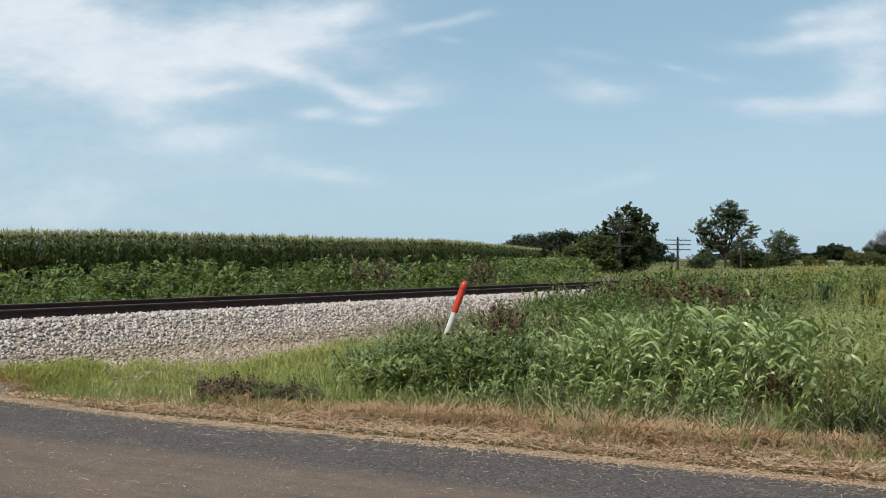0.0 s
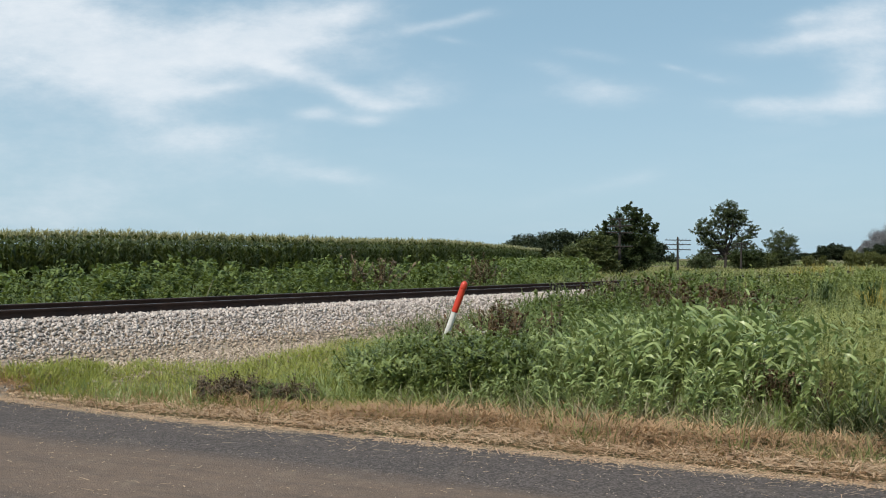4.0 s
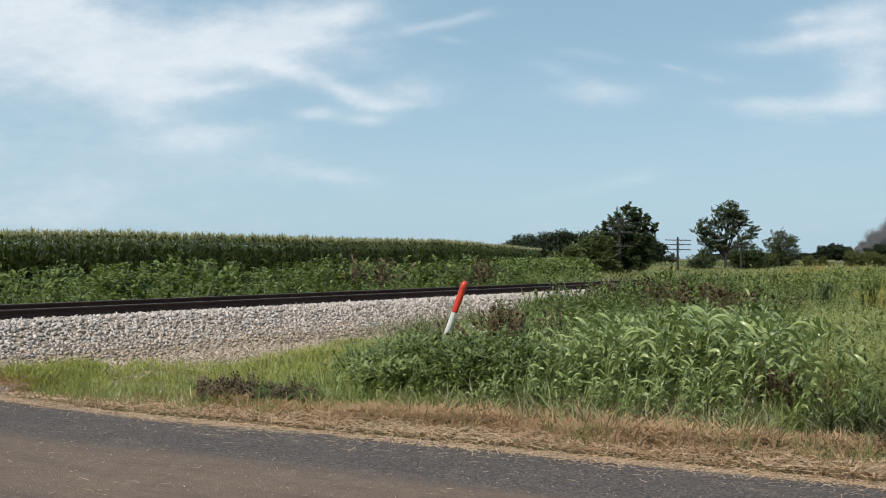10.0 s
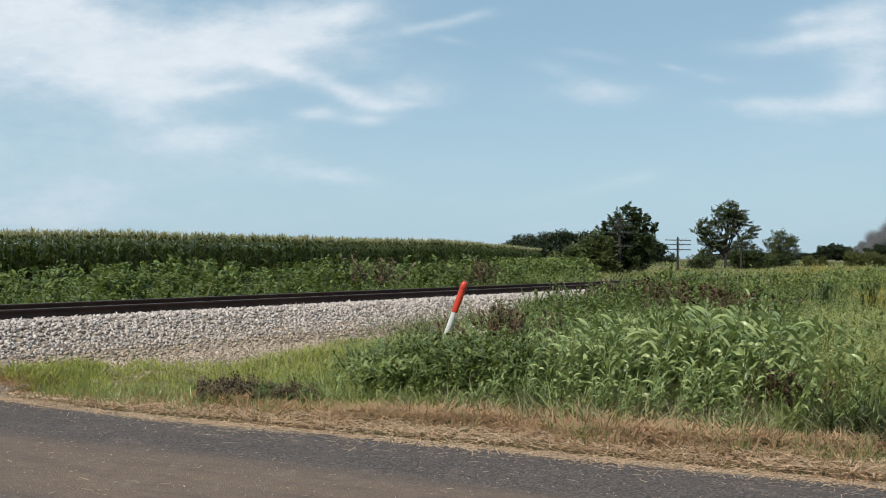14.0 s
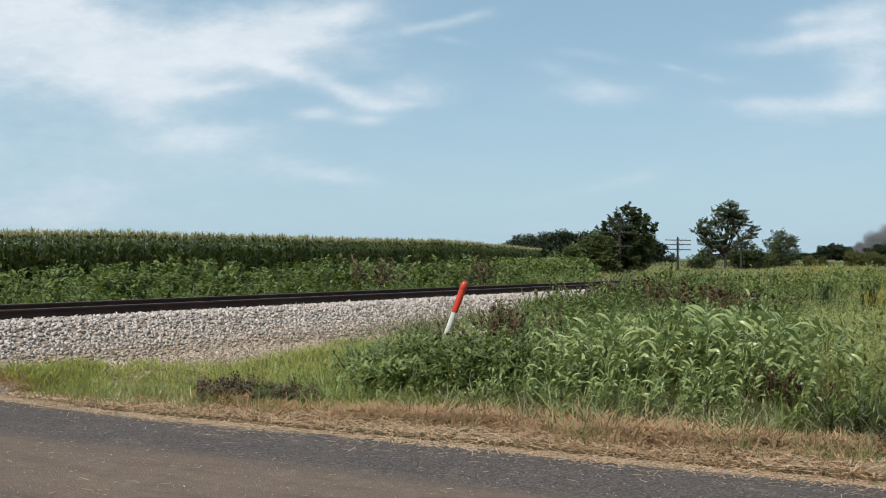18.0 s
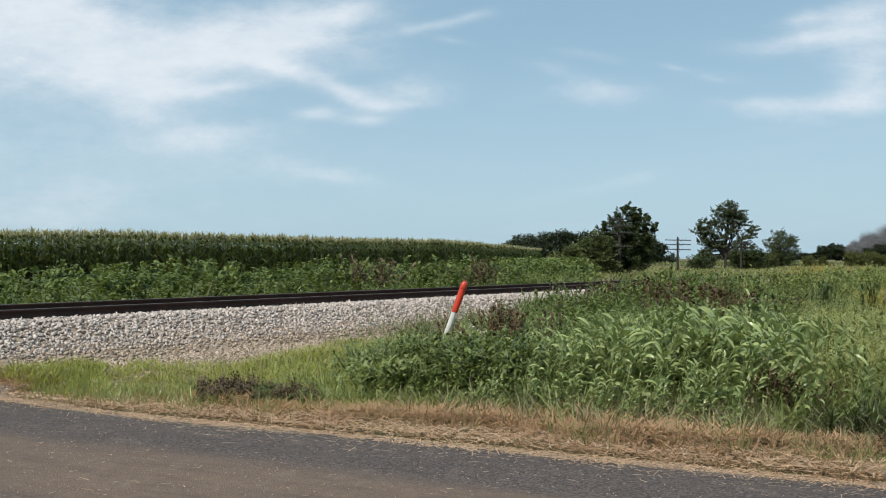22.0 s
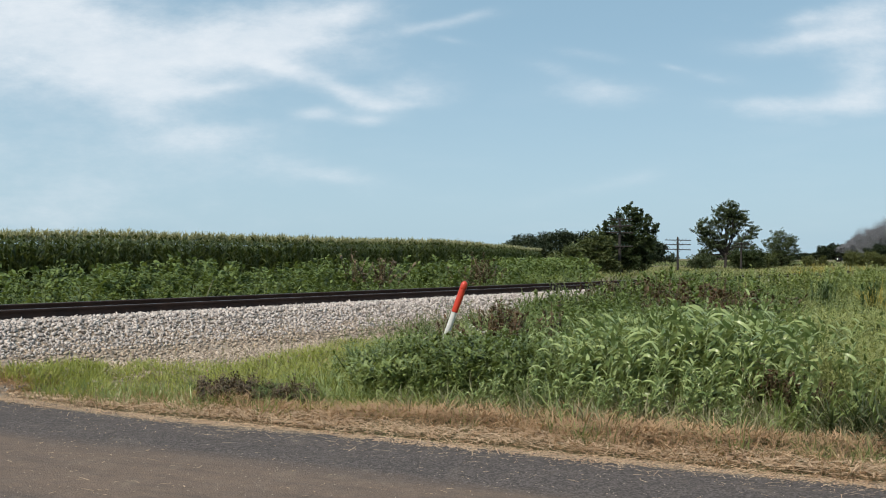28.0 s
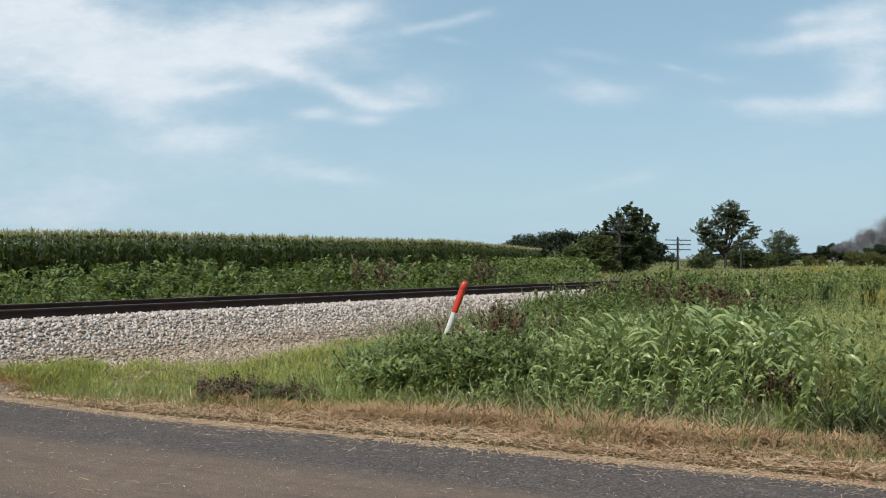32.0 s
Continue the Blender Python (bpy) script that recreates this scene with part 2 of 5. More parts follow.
AIRY_LEAF = material("airy_tree_leaf", (0.115, 0.140, 0.068), (0.040, 0.056, 0.026), 0.5, scale=0.3, fine=3, bump=0, islands=0.6, leaf=0.22)
OLIVE_LEAF = material("olive_bush_leaf", (0.13, 0.14, 0.045), (0.075, 0.085, 0.028), 0.6, scale=0.3, fine=3, bump=0, islands=0.6, leaf=0.2)
FAR_LEAF = material("distant_wood_leaf", (0.046, 0.062, 0.030), (0.022, 0.034, 0.018), 0.6, scale=0.1, fine=1.2, bump=0, islands=0.6, leaf=0.15)
BARK = material("grey_brown_bark", (0.052, 0.044, 0.038), (0.026, 0.022, 0.020), 0.9, scale=4, fine=40, bump=0.8)
POLE_WOOD = material("weathered_pole_wood", (0.050, 0.044, 0.040), (0.027, 0.024, 0.022), 0.9, scale=3, fine=40, bump=0.6)
GLASS_INS = material("dull_insulator", (0.16, 0.24, 0.24), (0.08, 0.12, 0.13), 0.25, scale=5, fine=50, bump=0)
CROP = material("ripening_crop", (0.175, 0.195, 0.080), (0.105, 0.130, 0.048), 0.8, scale=0.12, fine=1.4, bump=0, islands=0.5)
ORANGE = material("faded_orange_plastic", (0.56, 0.050, 0.022), (0.44, 0.04, 0.02), 0.42, scale=7, fine=80, bump=0.05, spec=0.45)
WHITE = material("dirty_white_plastic", (0.66, 0.65, 0.61), (0.42, 0.41, 0.38), 0.45, scale=9, fine=60, bump=0.05, spec=0.4)
BLACK_IRON = material("black_painted_iron", (0.012, 0.011, 0.011), (0.022, 0.018, 0.016), 0.6, scale=1.5, fine=20, bump=0.1, spec=0.2)
STEEL = material("bright_rod_steel", (0.42, 0.42, 0.43), (0.25, 0.24, 0.24), 0.35, metal=0.9, scale=3, fine=30, bump=0.05)
RED_PAINT = material("red_painted_board", (0.36, 0.05, 0.03), (0.26, 0.04, 0.025), 0.5, scale=3, fine=30, bump=0.05)
COAL = material("coal", (0.02, 0.02, 0.02), (0.045, 0.045, 0.045), 0.6, scale=3, fine=12, bump=0.9, depth=0.1)
SMOKE = material("coal_smoke", (0.265, 0.268, 0.285), (0.185, 0.187, 0.20), 1.0, scale=0.15, fine=1, bump=0, islands=0.4, spec=0.0)
LAMP = glow("headlamp_glow", (1.0, 0.93, 0.80), 14.0)
FEATHER = material("dark_feather", (0.035, 0.03, 0.03), (0.06, 0.05, 0.045), 0.7, scale=20, fine=90, bump=0)


# ---- mesh tools ----
def mesh_of(name, v, t, mats, index=None, smooth=False):
    """A mesh from numpy arrays of vertices and triangles."""
    me = bpy.data.meshes.new(name)
    v, t = np.asarray(v, dtype=np.float32), np.asarray(t, dtype=np.int32)
    me.vertices.add(len(v))
    me.vertices.foreach_set("co", v.ravel())
    me.loops.add(t.size)
    me.loops.foreach_set("vertex_index", t.ravel())
    me.polygons.add(len(t))
    me.polygons.foreach_set("loop_start", np.arange(0, t.size, 3, dtype=np.int32))
    for m in mats:
        me.materials.append(m)
    if index is not None:
        me.polygons.foreach_set("material_index", np.asarray(index, dtype=np.int32))
    if smooth:
        me.polygons.foreach_set("use_smooth", np.ones(len(t), dtype=bool))
    me.update(calc_edges=True)
    return me


def joined(pieces):
    """Joins (vertices, triangles, material index) pieces."""
    vs, ts, ms, n = [], [], [], 0
    for v, t, m in pieces:
        vs.append(v), ts.append(t + n), ms.append(np.full(len(t), m) if np.isscalar(m) else m)
        n += len(v)
    return np.concatenate(vs), np.concatenate(ts), np.concatenate(ms)


def turns(az, lean=None, lean_to=None):
    """Rotation matrices: about z, then a lean in the given direction."""
    c, s, n = np.cos(az), np.sin(az), len(az)
    r = np.zeros((n, 3, 3))
    r[:, 0, 0], r[:, 0, 1], r[:, 1, 0], r[:, 1, 1], r[:, 2, 2] = c, -s, s, c, 1
    if lean is None:
        return r
    ax, ay = -np.sin(lean_to), np.cos(lean_to)
    c, s = np.cos(lean), np.sin(lean)
    q = np.zeros((n, 3, 3))
    q[:, 0, 0], q[:, 0, 1], q[:, 0, 2] = c + ax * ax * (1 - c), ax * ay * (1 - c), ay * s
    q[:, 1, 0], q[:, 1, 1], q[:, 1, 2] = ax * ay * (1 - c), c + ay * ay * (1 - c), -ax * s
    q[:, 2, 0], q[:, 2, 1], q[:, 2, 2] = -ay * s, ax * s, c
    return q @ r


def scattered(template, places, rot, size):
    """Copies of one (v, t, m) template as one big (v, t, m)."""
    v, t, m = template
    size = np.asarray(size)
    size = size[:, None] * np.ones(3) if size.ndim == 1 else size
    vv = np.einsum("kij,knj->kni", rot, v[None] * size[:, None, :]) + places[:, None, :]
    n = len(places)
    tt = (t[None] + (np.arange(n) * len(v))[:, None, None]).reshape(-1, 3)
    return vv.reshape(-1, 3), tt, np.tile(m, n)


def stuff(name, templates, places, mats, size, lean=0.15, label="", category="", rot=None, kind="stuff", lean_dir=None):
    """Spreads templates at random over the places, as one object."""
    out, which = [], RNG.integers(0, len(templates), len(places))
    for i, tp in enumerate(templates):
        k = which == i
        n = int(k.sum())
        if n == 0:
            continue
        r = turns(RNG.uniform(0, 6.283, n), np.abs(RNG.normal(0, lean, n)), RNG.uniform(0, 6.283, n) if lean_dir is None else RNG.normal(lean_dir, 0.7, n)) if rot is None else rot[k]
        out.append(scattered(tp, places[k], r, np.asarray(size)[k]))
    v, t, m = joined(out)
    return tagged(new(name, mesh_of(name, v, t, mats, m)), label, category, kind=kind)


RNG = np.random.default_rng(7)


def strip(points, widths, side):
    """A flat ribbon along points."""
    points, side = np.asarray(points, float), np.asarray(side, float)
    w = np.asarray(widths)[:, None] * 0.5
    v = np.concatenate([points - side * w, points + side * w])
    n = len(points)
    a = np.arange(n - 1)
    t = np.concatenate([np.stack([a, a + 1, a + n], 1), np.stack([a + 1, a + n + 1, a + n], 1)])
    return v, t


def blade(base, az, length, width, lean, droop, n=4, mat=0, swell=0.35):
    """An arching grass blade or leaf: starts at an angle from upright, bends over by droop."""
    s = np.linspace(0, 1, n)
    th = lean + droop * (s + np.r_[0, s[:-1]]) * 0.5
    step = length / (n - 1)
    r = np.r_[0, np.cumsum(np.sin(th[1:]) * step)]
    z = np.r_[0, np.cumsum(np.cos(th[1:]) * step)]
    p = np.stack([base[0] + r * math.cos(az), base[1] + r * math.sin(az), base[2] + z], 1)
    w = width * np.interp(s, [0, swell, 0.75, 1], [0.55, 1.0, 0.65, 0.06])
    v, t = strip(p, w, (-math.sin(az), math.cos(az), 0.0))
    return v, t, mat


def tube(points, radii, n=6, mat=0):
    """A tapered tube along points, closed at its end."""
    points = np.asarray(points, float)
    k = len(points)
    d = np.gradient(points, axis=0)
    d /= np.linalg.norm(d, axis=1)[:, None] + 1e-9
    ref = np.where(np.abs(d[:, 2:3]) > 0.9, np.array([[1.0, 0, 0]]), np.array([[0, 0, 1.0]]))
    a = np.cross(d, ref)
    a /= np.linalg.norm(a, axis=1)[:, None]
    b = np.cross(d, a)
    g = np.arange(n) * 2 * math.pi / n
    ring = np.cos(g)[None, :, None] * a[:, None] + np.sin(g)[None, :, None] * b[:, None]
    v = (points[:, None] + ring * np.asarray(radii)[:, None, None]).reshape(-1, 3)
    t = []
    for i in range(k - 1):
        for j in range(n):
            p, q = i * n + j, i * n + (j + 1) % n
            t += [(p, q, p + n), (q, q + n, p + n)]
    for j in range(1, n - 1):
        t += [(0, j + 1, j), ((k - 1) * n, (k - 1) * n + j, (k - 1) * n + j + 1)]
    return v, np.array(t), mat


def part(name, data, mat, parent, label="", loc=None, smooth=False):
    """One mesh object under a thing or part, from a bmesh or (v, t, m)."""
    if isinstance(data, bmesh.types.BMesh):
        me = bpy.data.meshes.new(name)
        data.to_mesh(me)
        data.free()
        me.materials.append(mat)
        if smooth:
            me.polygons.foreach_set("use_smooth", np.ones(len(me.polygons), dtype=bool))
    elif isinstance(data, tuple):
        me = mesh_of(name, data[0], data[1], [mat], None, smooth)
    else:
        me = data
    ob = new(name, me)
    ob.parent = parent
    if loc is not None:
        ob.location = loc
    if label:
        tagged(ob, label)
    return ob


def box(size, at=(0, 0, 0), bevel=0.0):
    bm2 = bmesh.new()
    bmesh.ops.create_cube(bm2, size=1.0, matrix=Matrix.Translation(at) @ Matrix.Diagonal((*size, 1)))
    if bevel:
        bmesh.ops.bevel(bm2, geom=bm2.edges[:], offset=bevel, segments=2, affect="EDGES", profile=0.6)
    return bm2


def lathe(profile, n=20, axis="Z", at=(0, 0, 0)):
    """A turned solid from (radius, height) pairs, its axis along X, Y or Z."""
    bm = bmesh.new()
    rings = []
    for r, h in profile:
        ring = []
        for j in range(n):
            a = j * 2 * math.pi / n
            c, s = r * math.cos(a), r * math.sin(a)
            p = {"Z": (c, s, h), "Y": (c, h, s), "X": (h, c, s)}[axis]
            ring.append(bm.verts.new(Vector(p) + Vector(at)))
        rings.append(ring)
    for a, b in zip(rings, rings[1:]):
        for j in range(n):
            bm.faces.new((a[j], a[(j + 1) % n], b[(j + 1) % n], b[j]))
    bm.faces.new(rings[0][::-1]), bm.faces.new(rings[-1])
    bmesh.ops.recalc_face_normals(bm, faces=bm.faces[:])
    return bm


def smooth01(x, lo, hi):
    t = np.clip((np.asarray(x, float) - lo) / (hi - lo), 0, 1)
    return t * t * (3 - 2 * t)


def wave(x, y, scale, seed=0.0):
    """Cheap smooth unevenness, about -1 to 1."""
    a = np.sin(x * scale * 1.0 + 1.3 * np.sin(y * scale * 0.7 + seed)) + np.sin(y * scale * 1.27 + 1.7 * np.sin(x * scale * 0.53 + seed * 1.7))
    b = np.sin((x + y) * scale * 2.3 + seed) * np.sin((x - 0.6 * y) * scale * 1.9 + 2 * seed)
    return (a * 0.5 + b * 0.5) / 1.5


# ---- plan: track, road and ground ----
RAIL_PT, TRACK_WAY, TRACK_SIDE = np.array([-6.64, 12.70]), np.array([0.656, 0.755]), np.array([0.755, -0.656])
EDGE_PT, ROAD_WAY, ROAD_OUT = np.array([-4.94, 9.45]), np.array([-0.919, 0.392]), np.array([0.392, 0.919])


def off_track(x, y):
    """Metres from the track's centre line, positive on the road's side."""
    return (x - RAIL_PT[0]) * TRACK_SIDE[0] + (y - RAIL_PT[1]) * TRACK_SIDE[1] + 0.75


def off_road(x, y):
    return (x - EDGE_PT[0]) * ROAD_OUT[0] + (y - EDGE_PT[1]) * ROAD_OUT[1]


def up_road(x, y):
    return (x - EDGE_PT[0]) * ROAD_WAY[0] + (y - EDGE_PT[1]) * ROAD_WAY[1]


def ramp_z(a):
    return (0.06 * smooth01(a, -2.2, 0.6) + 0.78 * smooth01(a, 1.7, 4.1)) * (1 - smooth01(a, 9.5, 16))


def far_drop(y):
    """The land falls away gently beyond the meadow."""
    return 2.6 * smooth01(y, 40, 300)


def ground_z(x, y):
    x, y = np.asarray(x, float), np.asarray(y, float)
    p, q, a = off_track(x, y), off_road(x, y), up_road(x, y)
    z = -0.014 + 0.034 * smooth01(q, 0.0, 0.35) + 0.10 * smooth01(q, 0.2, 2.5) + 0.10 * smooth01(p, 8, 3) * smooth01(q, 0.3, 1.5) + 0.03 * wave(x, y, 0.9) * smooth01(q, 0, 1)
    z = z - far_drop(y)
    z = np.where((q < -0.35) & (q > -6.75), -0.10 + ramp_z(a), z)
    z = np.where(q <= -6.75, 0.0 + 0.02 * wave(x, y, 0.7) + ramp_z(a) * smooth01(q, -9, -6.8), z)
    z = np.where((q >= -0.35), np.maximum(z, ramp_z(a) * smooth01(q, 1.5, 0.05) - 0.03), z)
    return z


def track_x(y):
    """The track's centre line as x over y: straight, a bend to the left, then a slow bend back."""
    y = np.asarray(y, float)
    ya, xa, sa, yb, xb, sb, yc, xc, sc = 26.2, 5.1, 0.869, 420.0, 193.5, 0.515, 700.0, 348.1, 0.58

    def herm(y, y0, x0, s0, y1, x1, s1):
        h = y1 - y0
        t = (y - y0) / h
        return (2 * t**3 - 3 * t**2 + 1) * x0 + (t**3 - 2 * t**2 + t) * h * s0 + (-2 * t**3 + 3 * t**2) * x1 + (t**3 - t**2) * h * s1

    return np.where(y < ya, xa + (y - ya) * sa, np.where(y < yb, herm(y, ya, xa, sa, yb, xb, sb), np.where(y < yc, herm(y, yb, xb, sb, yc, xc, sc), xc + (y - yc) * sc)))


YS = np.concatenate([np.arange(-60, 60, 0.8), np.arange(60, 200, 4.0), np.arange(200, 1300, 10.0)])
CENTRE = np.stack([track_x(YS), YS], 1)
HEAD = np.gradient(CENTRE, axis=0)
HEAD /= np.linalg.norm(HEAD, axis=1)[:, None]
SIDE = np.stack([HEAD[:, 1], -HEAD[:, 0]], 1)


def swept(profile, closed=True):
    """Sweeps (offset, height) pairs along the track."""
    n, k = len(profile), len(YS)
    prof = np.array(profile)
    v = np.zeros((k, n, 3))
    v[:, :, :2] = CENTRE[:, None] + SIDE[:, None] * prof[None, :, 0:1]
    v[:, :, 2] = prof[None, :, 1] - far_drop(YS)[:, None]
    m = n if closed else n - 1
    i = np.arange(k - 1)[:, None] * n
    j = np.arange(m)[None]
    a, b = i + j, i + (j + 1) % n
    t = np.concatenate([np.stack([a, b, a + n], -1).reshape(-1, 3), np.stack([b, b + n, a + n], -1).reshape(-1, 3)])
    return v.reshape(-1, 3), t, 0


def build_ground():
    def axis(near0, near1, step, far0, far1):
        a = list(np.arange(near0, near1, step))
        d, s = near1, step
        while d < far1:
            a.append(d)
            s *= 1.18
            d += s
        a.append(far1)
        d, s, low = near0 - step, step, []
        while d > far0:
            low.append(d)
            s *= 1.18
            d -= s
        return np.array([far0] + low[::-1] + a)

    gx, gy = axis(-16, 22, 0.3, -3500, 3500), axis(-4, 34, 0.3, -1500, 4200)
    xx, yy = np.meshgrid(gx, gy)
    zz = ground_z(xx, yy)
    v = np.stack([xx, yy, zz], -1).reshape(-1, 3)
    w, h = len(gx), len(gy)
    i = (np.arange(h - 1)[:, None] * w + np.arange(w - 1)[None]).ravel()
    t = np.concatenate([np.stack([i, i + 1, i + w], 1), np.stack([i + 1, i + w + 1, i + w], 1)])
    tagged(new("ground", mesh_of("ground", v, t, [SOIL], None, True)), "grassy farmland soil reaching to the horizon", "ground", kind="structure")


def build_road():
    a = np.concatenate([np.arange(-60, 30, 0.5), np.arange(30, 90, 5.0)])
    c = np.array([-0.25, -0.03, 0.0, 0.4, 1.5, 3.3, 5.1, 6.3, 6.6, 6.62, 6.76])
    crown = np.array([-0.06, -0.012, 0.0, 0.012, 0.03, 0.045, 0.03, 0.012, 0.0, -0.03, -0.12])
    aa, cc = np.meshgrid(a, c, indexing="ij")
    ragged = np.where(cc < 0.2, 0.05 * wave(aa, aa * 0.3, 3.1) + 0.03 * wave(aa, aa, 9.0), 0)
    v = np.stack([-aa, cc + ragged, np.broadcast_to(crown, cc.shape) + ramp_z(aa)], -1).reshape(-1, 3)
    n = len(c)
    i = (np.arange(len(a) - 1)[:, None] * n + np.arange(n - 1)[None]).ravel()
    t = np.concatenate([np.stack([i, i + n, i + 1], 1), np.stack([i + 1, i + n, i + n + 1], 1)])
    ob = new("road", mesh_of("road", v, t, [ROAD], None, True))
    ob.matrix_world = Matrix(((-ROAD_WAY[0], -ROAD_OUT[0], 0, EDGE_PT[0]), (-ROAD_WAY[1], -ROAD_OUT[1], 0, EDGE_PT[1]), (0, 0, 1, 0), (0, 0, 0, 1)))
    tagged(ob, "worn grey chip-seal country road with dusty wheel tracks", "road", kind="structure")


def build_track():
    bed = swept([(-3.2, -0.05), (-1.75, 0.60), (-1.45, 0.665), (0.86, 0.665), (1.0, 0.70), (1.42, 0.70), (1.64, 0.645), (2.5, 0.21), (3.2, 0.13), (3.6, -0.05)], False)
    tagged(new("ballast_bed", mesh_of("ballast_bed", bed[0], bed[1], [DUST])), "dusty gravel bed under the railway track", "ballast bed", kind="structure")
    track = tagged(new("railway_track"), "railway track of dark rusty rails on wooden ties", "railway track")
    for side in (0.7525, -0.7525):
        sec = [(-0.070, 0.69), (0.070, 0.69), (0.070, 0.700), (0.012, 0.722), (0.0095, 0.825), (0.034, 0.838), (0.036, 0.862), (0.028, 0.870), (-0.028, 0.870), (-0.036, 0.862), (-0.034, 0.838), (-0.0095, 0.825), (-0.012, 0.722), (-0.070, 0.700)]
        v, t, _ = swept([(side + o, z) for o, z in sec])
        n = len(sec)
        top = (t % n)
        idx = np.where(np.isin(top, (7, 8)).all(axis=1), 1, 0)
        part("rail", mesh_of("rail", v, t, [RUST, POLISH], idx), None, track, "dark rusty steel rail with a worn top")
    bar = box((0.03, 0.92, 0.10), bevel=0.008)
    for x, s in ((0.7525 + 0.028, 2.9), (0.7525 + 0.028, 14.8)):
        p = RAIL_PT + TRACK_WAY * s + TRACK_SIDE * 0.030
        ob = part("joint_bar", bar.copy(), RUST, track, "rusty bolted joint bar")
        ob.matrix_basis = Matrix.Translation((p[0], p[1], 0.772)) @ Matrix.Rotation(math.atan2(-TRACK_WAY[0], TRACK_WAY[1]), 4, "Z")
    bar.free()
    me = None
    s, count = -14.0, 0
    while s < 60 and count < 150:
        y = 12.7 + s * 0.755
        x = float(track_x(y + 0.49))
        hx = float(track_x(y + 1) - track_x(y))
        ang = math.atan2(-hx, 1.0)
        if me is None:
            ob = part("tie", box((2.6, 0.23, 0.18), bevel=0.012), TIE, track)
            me = ob.data
        else:
            ob = part("tie", me, TIE, track)
        ob.matrix_basis = Matrix.Translation((x, y + 0.49, 0.60)) @ Matrix.Rotation(ang, 4, "Z") @ Matrix.Rotation(RNG.normal(0, 0.01), 4, "Z")
        s += 0.51
        count += 1


def stone_template(seed):
    """An angular broken stone."""
    r = np.random.default_rng(seed)
    v = np.array([(1, 0, 0), (-1, 0, 0), (0, 1, 0), (0, -1, 0), (0, 0, 1), (0, 0, -1)], float) * 1.0 + r.normal(0, 0.30, (6, 3))
    v *= np.array([1.2, 0.95, 0.75])
    t = np.array([[0, 2, 4], [2, 1, 4], [1, 3, 4], [3, 0, 4], [2, 0, 5], [1, 2, 5], [3, 1, 5], [0, 3, 5]])
    return v, t, np.zeros(8, int)


def along_track(n, s0, s1, p0, p1):
    s, p = RNG.uniform(s0, s1, n), RNG.uniform(p0, p1, n)
    y = 13.19 + s * 0.755
    x = track_x(y)
    return x + 0.755 * p, y - 0.656 * p, p


def on_ground(x, y):
    """Places on the ground or on the foot of the ballast bed, whichever is higher."""
    p = np.abs(x - track_x(y)) * 0.755
    bed = np.interp(p, [1.40, 1.62, 2.5, 3.2, 3.6], [.665, .63, .21, .13, -.05]) - far_drop(y)
    return np.stack([x, y, np.maximum(ground_z(x, y), bed)], 1)


def build_ballast():
    temps = [stone_template(i) for i in range(9)]
    xs = []
    for n, s0, s1, p0, p1 in ((40000, -5, 31, 0.80, 2.26), (1500, -5, 31, 2.3, 3.4), (2000, -5, 31, -1.9, 0.7), (1500, 31, 50, 0.7, 2.5), (900, -9, -5, 0.8, 2.4)):
        x, y, p = along_track(n, s0, s1, p0, p1)
        keep = up_road(x, y) < 1.2 + 0.7 * off_road(x, y)
        xs.append(np.stack([x, y, np.interp(p, [-3.2, -1.75, -1.45, 0.80, 1.0, 1.42, 1.64, 2.5, 3.2, 3.6], [-.05, .60, .665, .69, .712, .712, .65, .21, .13, .12]), p], 1)[keep])
    a = np.concatenate(xs)
    size = RNG.uniform(0.014, 0.036, len(a)) * np.interp(a[:, 3], [1.9, 2.6], [1.0, 0.55])
    a[:, 2] += size * RNG.uniform(0.2, 0.8, len(a))
    rot = turns(RNG.uniform(0, 6.283, len(a)), RNG.uniform(0, 1.7, len(a)), RNG.uniform(0, 6.283, len(a)))
    x, y, p = along_track(36000, -5, 16, 1.9, 3.9)
    u = x / y
    k = (p < 3.5 + 0.95 * np.exp(-((u + 0.235) / 0.14) ** 2) + RNG.normal(0, 0.25, len(p))) & (up_road(x, y) < 1.0) & (off_road(x, y) > 0.9)
    small = on_ground(x[k], y[k])
    size2 = RNG.uniform(0.013, 0.036, len(small)) * np.interp(p[k], [2.0, 3.0], [1.0, 0.75])
    small[:, 2] += size2 * 0.4
    stuff("dusty_stones", temps, small, [DUSTY], size2, label="small tan dusty stones at the foot of the ballast", category="gravel", rot=turns(RNG.uniform(0, 6.283, len(small)), RNG.uniform(0, 1.2, len(small)), RNG.uniform(0, 6.283, len(small))))
    stuff("ballast_stones", temps, a[:, :3], [STONE], size, label="pale grey broken limestone ballast stones beside the rails", category="ballast", rot=rot)


build_ground()
build_road()
build_track()
build_ballast()


